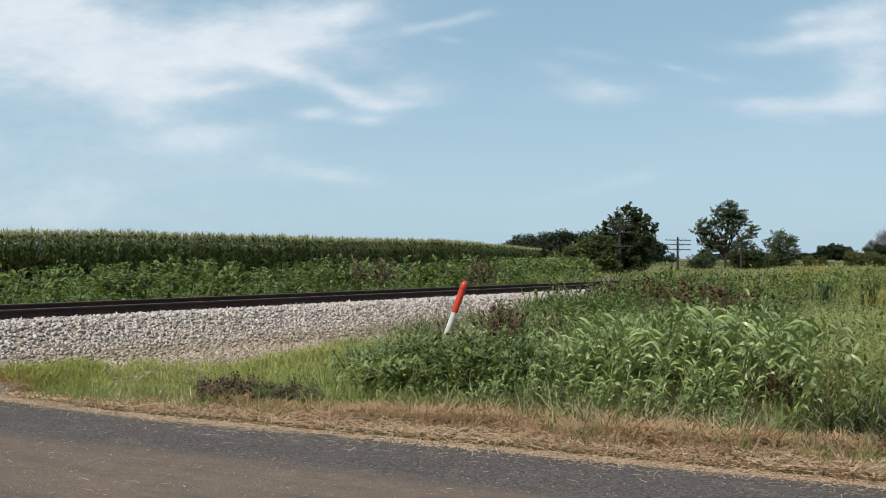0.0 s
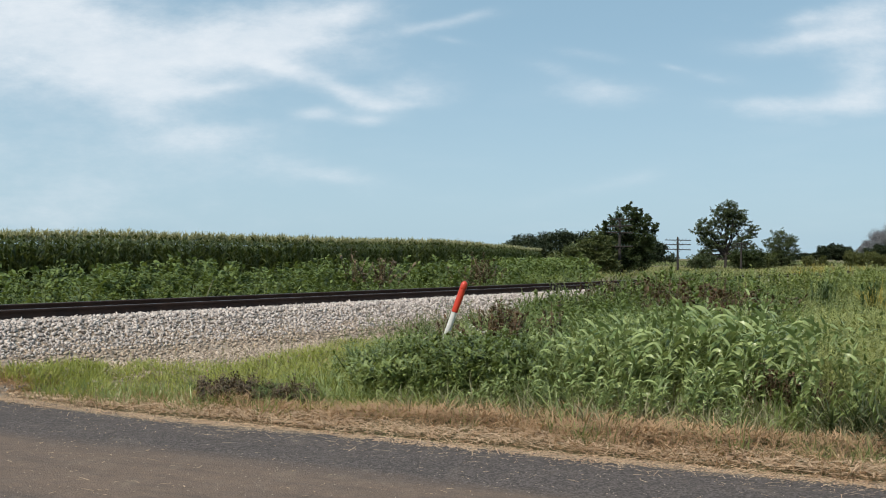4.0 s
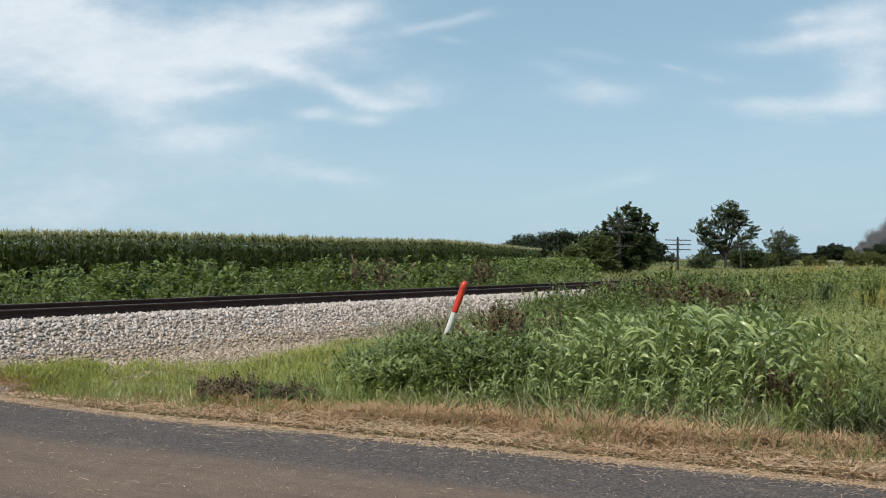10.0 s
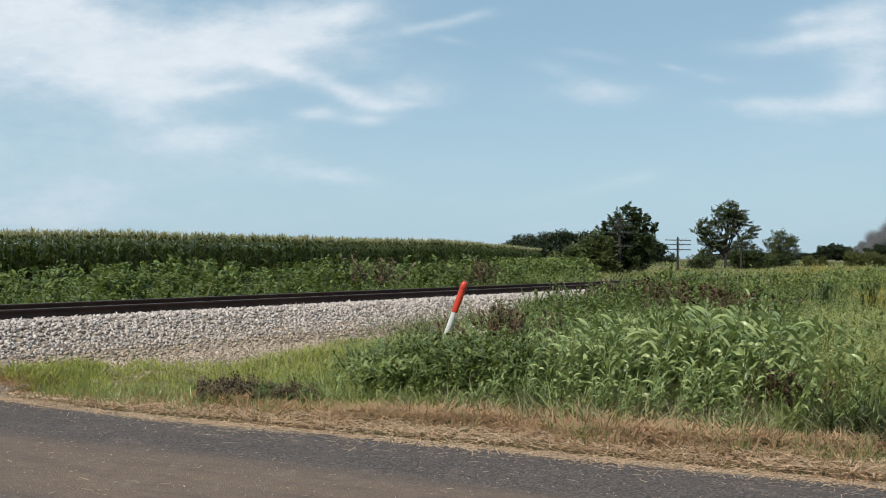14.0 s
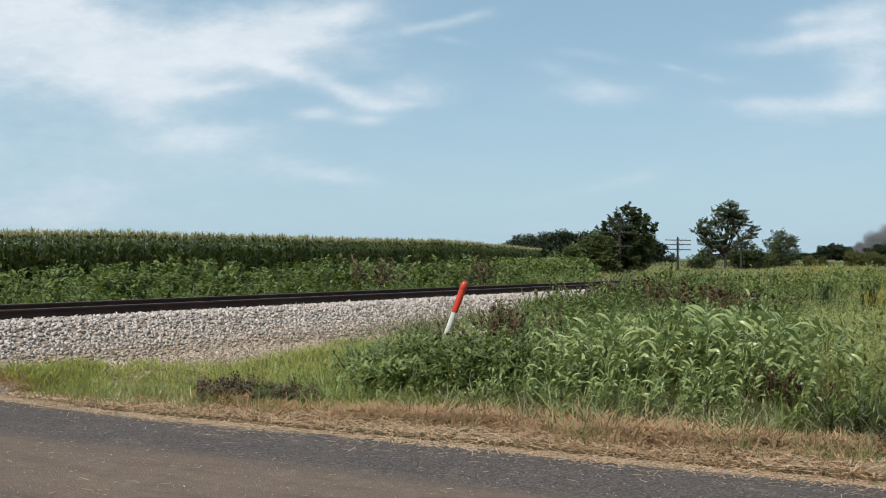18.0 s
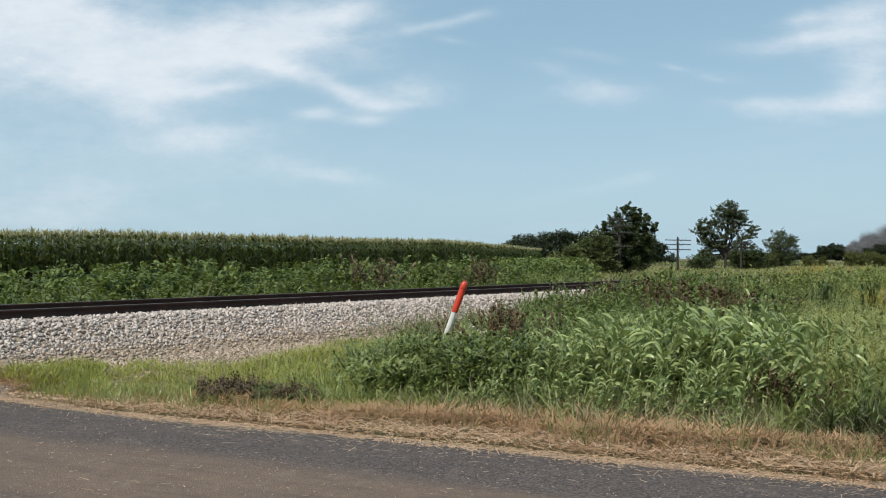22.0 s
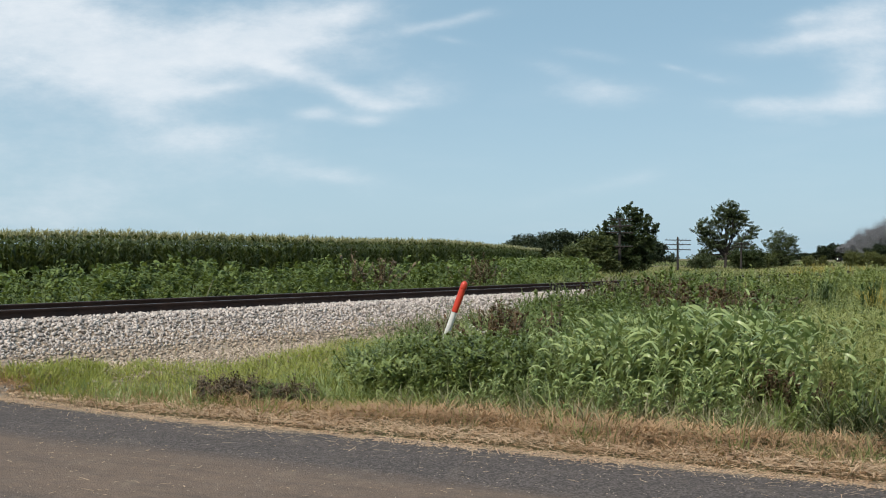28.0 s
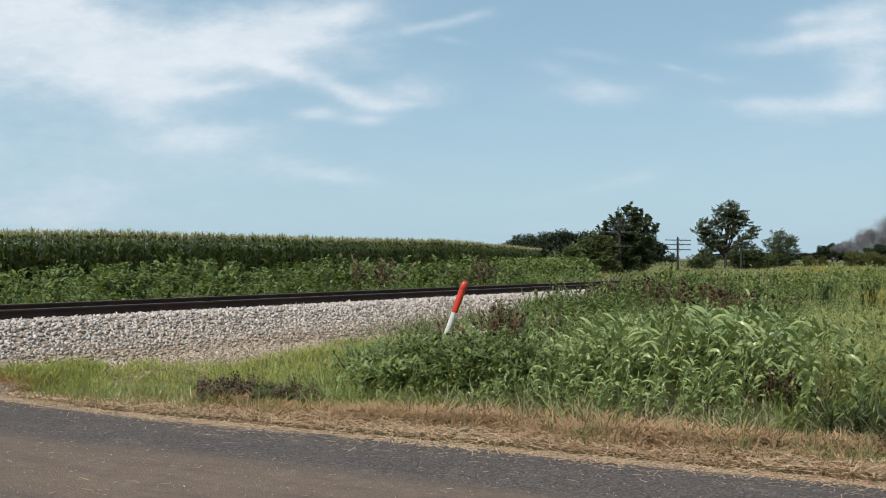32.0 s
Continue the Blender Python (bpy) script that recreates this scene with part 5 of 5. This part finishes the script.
build_marker()
for args in ((0.075, 12.4, 0.78, 0.35, 18, WEED_BROWN, "brown withering weed clump in the meadow"), (0.082, 10.4, 0.42, 0.16, 5, WEED_BROWN, "dry brown weed by the mown grass"),
             (-0.262, 9.45, 0.23, 0.17, 30, WITHERED, "low brown dead weed on the verge", 0.22), (-0.236, 9.4, 0.22, 0.17, 28, WITHERED, "low brown dead weed on the verge", 0.22), (-0.205, 9.25, 0.19, 0.18, 22, WEED_DARK, "low dark green weed on the verge", 0.22), (-0.178, 9.2, 0.20, 0.2, 26, WITHERED, "low browning weed on the verge", 0.22), (-0.15, 9.1, 0.14, 0.17, 14, WEED_DARK, "low dark green weed on the verge", 0.22),
             (-0.30, 9.6, 0.16, 0.1, 5, WEED_DARK, "small dark green weed on the verge"),
             (0.40, 8.1, 0.40, 0.12, 5, WEED_BROWN, "dry brown weed by the mown grass"), (0.40, 7.9, 0.50, 0.16, 12, WEED_BROWN, "dry brown weed in the meadow front"),
             (0.250, 18.5, 1.14, 0.55, 20, WEED_BROWN, "reddish brown dock patch in the meadow"), (0.325, 15.6, 1.06, 0.5, 20, WEED_BROWN, "reddish brown dock patch in the meadow"), (0.362, 15.2, 1.02, 0.45, 16, WEED_BROWN, "reddish brown weed patch in the meadow"),
             (-0.085, 27.5, 1.62, 0.35, 6, WITHERED, "brown dead shrub in the weed bank"), (0.035, 31.0, 1.55, 0.4, 6, WITHERED, "brown dead weed in the weed bank"),
             (0.434, 34.0, 0.80, 0.55, 12, GOLD, "yellow flowering goldenrod patch", 0.08), (0.452, 36.0, 0.80, 0.6, 12, GOLD, "yellow flowering goldenrod patch", 0.08), (0.515, 20.0, 0.98, 0.12, 6, GOLD, "yellow flowering goldenrod clump", 0.07), (-0.018, 10.15, 0.66, 0.14, 12, WEED_DARK, "dark leafy weed before the marker post"), (-0.06, 10.0, 0.52, 0.22, 14, WEED_DARK, "leafy green weed clump near the marker post"), (0.04, 10.2, 0.58, 0.25, 14, WEED_DARK, "leafy green weed clump near the marker post")):
    dry_weed("weed_clump", *args)


def upright_shrub(u, d, h, w, stems, label):
    """A milkweed clump: stiff stems set with leaves that point upward."""
    r = np.random.default_rng(int(u * 5000))
    ob = tagged(new("milkweed"), label, "shrub", "milkweed clumps in the meadow")
    ob.location = (u * d, d, float(ground_z(u * d, d)))
    for i in range(stems):
        bx, by, az, ln = r.normal(0, w), r.normal(0, w * 0.6), r.normal(0, 0.9), r.uniform(0.0, 0.2)
        hh = h * r.uniform(0.8, 1.05)
        tip = np.array([bx + math.cos(az) * ln * hh, by + math.sin(az) * ln * hh, hh])
        pieces = [tube([(bx, by, 0), tuple((tip + np.array([bx, by, 0])) / 2), tuple(tip)], [0.010, 0.009, 0.006], 4)]
        for k in range(22):
            f = 0.25 + 0.75 * k / 21
            base = np.array([bx, by, 0]) * (1 - f) + tip * f
            pieces.append(blade(tuple(base), r.uniform(0, 6.283), r.uniform(0.10, 0.15), 0.04, r.uniform(0.25, 0.6), 0.4, 4))
        v, t, m = joined(pieces)
        part("stem", (v, t), MILKWEED, ob)


upright_shrub(0.449, 21.0, 0.92, 0.19, 14, "dark grey-green milkweed clump with upright leaves")
upright_shrub(0.500, 20.0, 0.88, 0.15, 10, "dark grey-green milkweed clump beside yellow goldenrod")
for u, d, h in ((0.47, 7.25, 0.40), (0.495, 7.2, 0.44), (0.52, 7.05, 0.40), (0.505, 7.45, 0.46), (0.545, 7.1, 0.42), (0.30, 8.35, 0.34)):
    v, t, m = tuft(int(900 + u * 1000), 70, h * 1.12, 0.018, 0.13, 0.45, 1.9, 6)
    ob = tagged(new("grass_clump", mesh_of("grass_clump", v, t, [CLUMP])), "dark green drooping grass clump by the mown strip", "grass", "drooping grass clumps by the road", "stuff")
    ob.location = (u * d, d, float(ground_z(u * d, d)))
n = 300
x, y = fan(n, 0.41, 0.55, 30, 70)
k = wave(x, y, 0.35, 3.0) > 0.35
x, y, n = x[k], y[k], int(k.sum())
stuff("goldenrod", [leafy(150 + i, 60, 1.0, 0.11, 0.4, 5) for i in range(3)], on_ground(x, y), [GOLD], np.interp(y, [30, 75], [0.78, 0.55]) * RNG.uniform(0.8, 1.1, n), 0.1, "yellow flowering goldenrod scattered in the meadow", "wildflowers")
n = 26
x, y = 0.031 * 11.0 + RNG.normal(0, 0.09, n), 11.0 + RNG.normal(0, 0.1, n)
stuff("white_flowers", [joined([tube([(0, 0, -0.5), (0.01, 0, 0)], [0.003, 0.002], 3, 1)] + [blade((0, 0, 0), k * 1.2566, 0.022, 0.018, 0.9, 0.4, 3) for k in range(5)])], np.stack([x, y, 0.66 + RNG.normal(0, 0.05, n)], 1), [PETAL, GRASS], RNG.uniform(0.7, 1.2, n), 0.35, "small white flowers in the weeds behind the marker post", "wildflowers")
stick = tagged(new("dry_stick", mesh_of("dry_stick", *tube([(0, 0, 0), (0.12, 0, 0.35), (0.22, 0, 0.62)], [0.012, 0.011, 0.006], 5)[:2], [SEED])), "pale dry stick leaning out of the weeds", "stick")
stick.location = (-0.2845 * 17.0, 17.0, 0.55)


# ---- locomotive ----
def build_engine():
    ob = tagged(new("steam_locomotive"), "black steam locomotive with lit headlight, trailing dark smoke", "locomotive")
    part("boiler", lathe([(0.98, -9.0), (1.02, -4.2), (0.95, -1.2)], 24, "Y", (0, 0, 2.75)), BLACK_IRON, ob, smooth=True)
    box_ = part("smokebox", lathe([(0.97, -1.2), (0.98, 0.0), (0.94, 0.06)], 24, "Y", (0, 0, 2.75)), BLACK_IRON, ob, smooth=True)
    part("smokebox_door", lathe([(0.78, 0.06), (0.74, 0.12), (0.4, 0.22), (0.05, 0.25)], 24, "Y", (0, 0, 2.75)), BLACK_IRON, box_, smooth=True)
    head = part("headlight", lathe([(0.16, 0.0), (0.24, 0.15), (0.25, 0.42)], 16, "Y", (0, 0.05, 3.15)), BLACK_IRON, ob)
    part("lens", lathe([(0.19, 0.42), (0.17, 0.46), (0.08, 0.48)], 16, "Y", (0, 0.05, 3.15)), LAMP, head, "bright headlamp lens")
    for sx in (-1.0, 1.0):
        part("marker_lamp", lathe([(0.12, 0.0), (0.14, 0.14)], 12, "Y", (sx, 0.9, 1.55)), STEEL, ob, "unlit steel marker lamp")
    part("chimney", lathe([(0.34, 3.6), (0.27, 3.85), (0.25, 4.3), (0.32, 4.42)], 16, "Z", (0, -0.6, 0)), BLACK_IRON, ob, smooth=True)
    part("steam_dome", lathe([(0.45, 3.55), (0.42, 4.1), (0.25, 4.32), (0.02, 4.36)], 16, "Z", (0, -3.6, 0)), BLACK_IRON, ob, smooth=True)
    part("sand_dome", lathe([(0.42, 3.6), (0.40, 4.0), (0.2, 4.2), (0.02, 4.24)], 16, "Z", (0, -2.2, 0)), BLACK_IRON, ob, smooth=True)
    part("bell", lathe([(0.02, 0.30), (0.10, 0.28), (0.12, 0.1), (0.18, 0.0)], 12, "Z", (0, 0.12, 3.62)), STEEL, ob, "brass-coloured bell")
    part("cab", box((2.9, 2.2, 2.3), (0, -10.0, 3.05), 0.06), BLACK_IRON, ob)
    part("cab_roof", box((3.05, 2.6, 0.16), (0, -10.0, 4.28), 0.05), BLACK_IRON, ob)
    for sx in (-1.2, 1.2):
        part("running_board", box((0.55, 7.8, 0.06), (sx, -4.9, 2.05), 0.01), BLACK_IRON, ob)
        part("cylinder", lathe([(0.48, -1.9), (0.48, -0.7)], 16, "Y", (sx, 0, 1.0)), BLACK_IRON, ob)
        part("connecting_rod", box((0.06, 5.2, 0.14), (sx * 0.78, -4.6, 0.72), 0.01), STEEL, ob)
        part("handrail", tube([(sx, 0.6, 2.1), (sx * 0.95, 0.1, 3.1), (sx * 0.9, -1.0, 3.35), (sx * 0.9, -8.8, 3.35)], [0.025] * 4, 5), STEEL, ob)
    part("frame", box((1.3, 10.6, 0.5), (0, -5.4, 1.15), 0.03), BLACK_IRON, ob)
    part("buffer_beam", box((2.75, 0.22, 0.5), (0, 1.0, 1.2), 0.03), RED_PAINT, ob, "red painted buffer beam")
    bm = bmesh.new()
    ring = [bm.verts.new(p) for p in ((-1.3, 1.0, 0.95), (1.3, 1.0, 0.95), (0.25, 1.75, 0.30), (-0.25, 1.75, 0.30), (-1.25, 1.0, 0.28), (1.25, 1.0, 0.28))]
    for f in ((0, 1, 2, 3), (0, 3, 4), (1, 5, 2), (4, 3, 2, 5), (0, 4, 5, 1)):
        bm.faces.new([ring[i] for i in f])
    part("pilot", bm, BLACK_IRON, ob)
    wheels = []
    for sx in (-0.74, 0.74):
        for y, r in ((-2.9, 0.82), (-4.7, 0.82), (-6.5, 0.82), (0.2, 0.42), (-1.6, 0.42), (-9.0, 0.5)):
            w = part("wheel", lathe([(r, -0.07), (r + 0.03, -0.07), (r, 0.07), (r * 0.8, 0.075), (r * 0.8, 0.03), (r * 0.2, 0.03), (r * 0.2, 0.09)], 18, "X"), BLACK_IRON, ob, loc=(sx, y, r))
            wheels.append((w, sx, y, r))
    tender = tagged(new("tender"), "black locomotive tender loaded with coal", "tender")
    part("tank", box((3.0, 8.4, 2.5), (0, 0, 2.35), 0.08), BLACK_IRON, tender)
    bm = box((2.5, 6.0, 0.9), (0, 0.8, 3.8), 0.3)
    part("coal", bm, COAL, tender, "heap of coal")
    part("frame", box((2.4, 8.6, 0.35), (0, 0, 0.95), 0.03), BLACK_IRON, tender)
    for sx in (-0.74, 0.74):
        for y in (-3.2, -1.7, 1.7, 3.2):
            w = part("wheel", lathe([(0.45, -0.07), (0.48, -0.07), (0.45, 0.07), (0.1, 0.09)], 16, "X"), BLACK_IRON, tender, loc=(sx, y, 0.45))
            wheels.append((w, sx, y, 0.45))
    return ob, tender, wheels


ENGINE, TENDER, WHEELS = build_engine()


def puff_mesh(radius, flecks, seed):
    """A drifting puff: many small sooty flecks, thinning outwards."""
    r = np.random.default_rng(seed)
    c = r.normal(0, 1, (9, 3)) * radius * 0.42
    pos = c[r.integers(0, 9, flecks)] + r.normal(0, 1, (flecks, 3)) * radius * 0.30
    v = np.array([[1, 1, 1], [-1, -1, 1], [-1, 1, -1], [1, -1, -1]], float) * 0.6
    t = np.array([[0, 1, 2], [0, 3, 1], [0, 2, 3], [1, 3, 2]])
    rot = turns(r.uniform(0, 6.283, flecks), r.uniform(0, 3, flecks), r.uniform(0, 6.283, flecks))
    v, t, m = scattered((v, t, np.zeros(4, int)), pos, rot, r.uniform(0.075, 0.14, flecks) * (1.05 - radius * 0.02))
    return mesh_of("smoke_puff", v, t, [SMOKE])


PUFFS = []


def build_smoke():
    meshes = [[puff_mesh(rad, n, 700 + 10 * i + j) for j in range(3)] for i, (rad, n) in enumerate(((1.9, 1100), (2.9, 1800), (4.0, 2700), (5.2, 3600), (6.4, 4200)))]
    r = np.random.default_rng(9)
    for i in range(92):
        s = 3.3 * (i + 0.5) / 92
        k = min(4, int(s * 1.45))
        ob = tagged(new("smoke_puff", meshes[k][i % 3]), "dark grey drifting puff of coal smoke", "smoke", "smoke above the locomotive", "stuff")
        PUFFS.append((ob, s, np.clip(r.normal(0, 1, 3), -1.1, 1.1), r.normal(0, 1, 3), 1.0 - (0.75 * r.uniform() if i % 2 else 0.0) * min(1.0, s / 0.8)))


build_smoke()


def build_bird():
    ob = tagged(new("bird"), "small dark bird flying over the corn", "bird")
    part("body", lathe([(0.004, -0.09), (0.028, -0.05), (0.036, 0.0), (0.030, 0.05), (0.022, 0.075), (0.004, 0.10)], 10, "Y"), FEATHER, ob, smooth=True)
    wings = []
    for s in (-1, 1):
        v = np.array([[0, 0.04, 0], [0, -0.05, 0], [s * 0.09, 0.045, 0.01], [s * 0.09, -0.05, 0.01], [s * 0.18, -0.03, 0], [0, 0, 0.012], [s * 0.09, 0, 0.02]])
        t = np.array([[0, 2, 6], [0, 6, 5], [5, 6, 3], [5, 3, 1], [2, 4, 6], [6, 4, 3], [0, 1, 3], [0, 3, 2], [2, 3, 4]])
        w = part("wing", (v, t), FEATHER, ob, loc=(s * 0.02, 0, 0.02))
        wings.append((w, s))
    part("tail", (np.array([[-0.02, -0.08, 0], [0.02, -0.08, 0], [0.03, -0.17, 0.004], [-0.03, -0.17, 0.004], [0, -0.08, 0.012]]), np.array([[0, 1, 4], [0, 3, 2], [0, 2, 1], [4, 1, 2], [4, 2, 3], [4, 3, 0]])), FEATHER, ob)
    return ob, wings


BIRD, WINGS = build_bird()
BIRD.scale = (0.75, 0.75, 0.75)
SWALLOW, SWALLOW_WINGS = build_bird()
SWALLOW.scale = (0.48, 0.48, 0.48)


# ---- what moves ----
def engine_y(t):
    return 700.0 - 8.75 * t


def on_track(y, z=0.87):
    x = float(track_x(y))
    s = float(track_x(y + 1) - track_x(y - 1)) / 2
    return Matrix.Translation((x, y, z - float(far_drop(y)))) @ Matrix.Rotation(math.pi - math.atan2(s, 1.0), 4, "Z")


# the plume's middle line at some times: start, and three points downwind, as (bearing, rise) pairs
PLUME = ((0.0, 0.498, 0.012, 0.513, 0.018, 0.535, 0.028, 0.57, 0.042),
         (6.0, 0.487, 0.008, 0.502, 0.018, 0.518, 0.027, 0.545, 0.043),
         (13.0, 0.483, 0.008, 0.502, 0.016, 0.520, 0.026, 0.548, 0.044),
         (20.0, 0.479, 0.008, 0.497, 0.013, 0.518, 0.022, 0.555, 0.038),
         (23.0, 0.474, 0.011, 0.490, 0.016, 0.512, 0.021, 0.550, 0.032),
         (25.5, 0.472, 0.012, 0.486, 0.018, 0.510, 0.026, 0.550, 0.036),
         (29.0, 0.467, 0.011, 0.484, 0.016, 0.510, 0.025, 0.545, 0.041),
         (32.0, 0.462, 0.012, 0.482, 0.016, 0.512, 0.024, 0.545, 0.041))


def plume_at(t, s):
    ts = [p[0] for p in PLUME]
    row = [np.interp(t, ts, [p[i] for p in PLUME]) for i in range(1, 9)]
    u = np.interp(s, [0, 1, 2, 3, 4, 6], row[0::2] + [2 * row[6] - row[4], 4 * row[6] - 3 * row[4]])
    v = np.interp(s, [0, 1, 2, 3, 4, 6], row[1::2] + [2 * row[7] - row[5], 4 * row[7] - 3 * row[5]])
    return u, v


def motions():
    ts = [float(i) for i in range(33)]
    walk(ENGINE, [(t, on_track(engine_y(t))) for t in ts])
    walk(TENDER, [(t, on_track(engine_y(t) + 14.2)) for t in ts])
    for w, sx, y, r in WHEELS:
        rows = [(i * 0.1, pose(sx, y, r) @ Matrix.Rotation(-8.75 / max(r, 0.62) * i * 0.1, 4, "X")) for i in range(321)]
        walk(w, rows)
    for i_puff, (ob, s, jit, turn, rise) in enumerate(PUFFS):
        rows = []
        leaving = i_puff % 5 in (1, 2, 3)
        for i in range(17):
            t = i * 2.0
            ss = s + 0.004 * t + (0.16 * max(0.0, t - 25.0) if leaving else 0.0)
            u, v = plume_at(t, ss)
            d = engine_y(t) + 6 + 14 * ss + 5 * jit[1]
            wide = (0.6 + 1.5 * ss) * d / 420.0
            rows.append((t, Matrix.Translation((u * d + jit[0] * wide, d, 1.6 + v * d * rise + jit[2] * wide * 0.55)) @ Euler((turn[0] + 0.03 * t * turn[1], turn[1] + 0.02 * t, turn[2] + 0.04 * t * turn[0])).to_matrix().to_4x4()))
        walk(ob, rows)
    # gusts from the left lean the tall plants over
    for ob, m, x, y in SWAY:
        rows = []
        place = m.translation.copy()
        turn = m.to_3x3().to_4x4()
        for i in range(65):
            t = i * 0.5
            a = 5 + 4.0 * math.sin(2.9 * t - 0.8 * x + 0.3 * y) + 3.0 * math.sin(1.13 * t - 0.35 * x + 0.5 * y)
            b = 2.5 * math.sin(3.7 * t + 1.9 * x + y)
            rows.append((t, Matrix.Translation(place) @ Euler((radians(b), radians(a), 0)).to_matrix().to_4x4() @ turn))
        walk(ob, rows)
    for ob, sway, seed in CROWNS:
        walk(ob, [(i * 0.5, pose(0, 0, 0, sway * math.sin(2.1 * i * 0.5 + seed), sway * 1.4 * math.sin(1.5 * i * 0.5 + 2 * seed), 0)) for i in range(65)])
    # the bird rises out of the corn and leaves over it
    flight = ((0.0, -0.372, -0.030), (4.6, -0.368, -0.030), (5.3, -0.366, 0.026), (5.5, -0.383, 0.033), (5.7, -0.399, 0.041), (5.9, -0.419, 0.053), (6.1, -0.443, 0.066), (6.3, -0.467, 0.0735), (6.5, -0.493, 0.075), (6.7, -0.517, 0.0735), (7.2, -0.58, 0.073), (9.0, -0.82, 0.06), (11.0, -1.1, -0.03), (32.0, -1.1, -0.03))
    walk(BIRD, [(t, Matrix.Translation((u * 46.0, 46.0, 1.6 + v * 46.0)) @ Matrix.Rotation(radians(90), 4, "Z")) for t, u, v in flight])
    for w, s in WINGS:
        beat = [(0.0, 0.0), (5.2, 0.0)] + [(5.3 + i * 0.1, 38.0 * (1 if i % 2 else -1)) for i in range(56)] + [(11.0, 0.0), (32.0, 0.0)]
        walk(w, [(t, pose(s * 0.02, 0, 0.02, 0, -s * a, 0)) for t, a in beat])
    # a second bird dives out of the sky and levels off over the corn
    dive = ((0.0, -0.20, 1.2), (22.0, -0.20, 1.2), (24.5, -0.253, 0.365), (24.6, -0.255, 0.327), (24.7, -0.256, 0.289), (24.8, -0.258, 0.251), (24.9, -0.2595, 0.215), (25.0, -0.2625, 0.180), (25.2, -0.2715, 0.128), (25.3, -0.278, 0.112), (25.4, -0.289, 0.106), (25.6, -0.322, 0.104), (26.2, -0.45, 0.092), (27.2, -0.70, 0.075), (29.0, -1.2, 0.07), (32.0, -1.2, 0.07))
    walk(SWALLOW, [(t, Matrix.Translation((u * 40.0, 40.0, 1.6 + v * 40.0)) @ Matrix.Rotation(radians(60), 4, "Z") @ Matrix.Rotation(radians(-60 if t < 25.1 else -20), 4, "X")) for t, u, v in dive])
    for w, s in SWALLOW_WINGS:
        beat = [(0.0, 0.0), (24.4, 30.0)] + [(24.5 + i * 0.1, 30.0 * (1 if i % 2 else -0.6)) for i in range(28)] + [(28.0, 0.0), (32.0, 0.0)]
        walk(w, [(t, pose(s * 0.02, 0, 0.02, 0, -s * a, 0)) for t, a in beat])


motions()
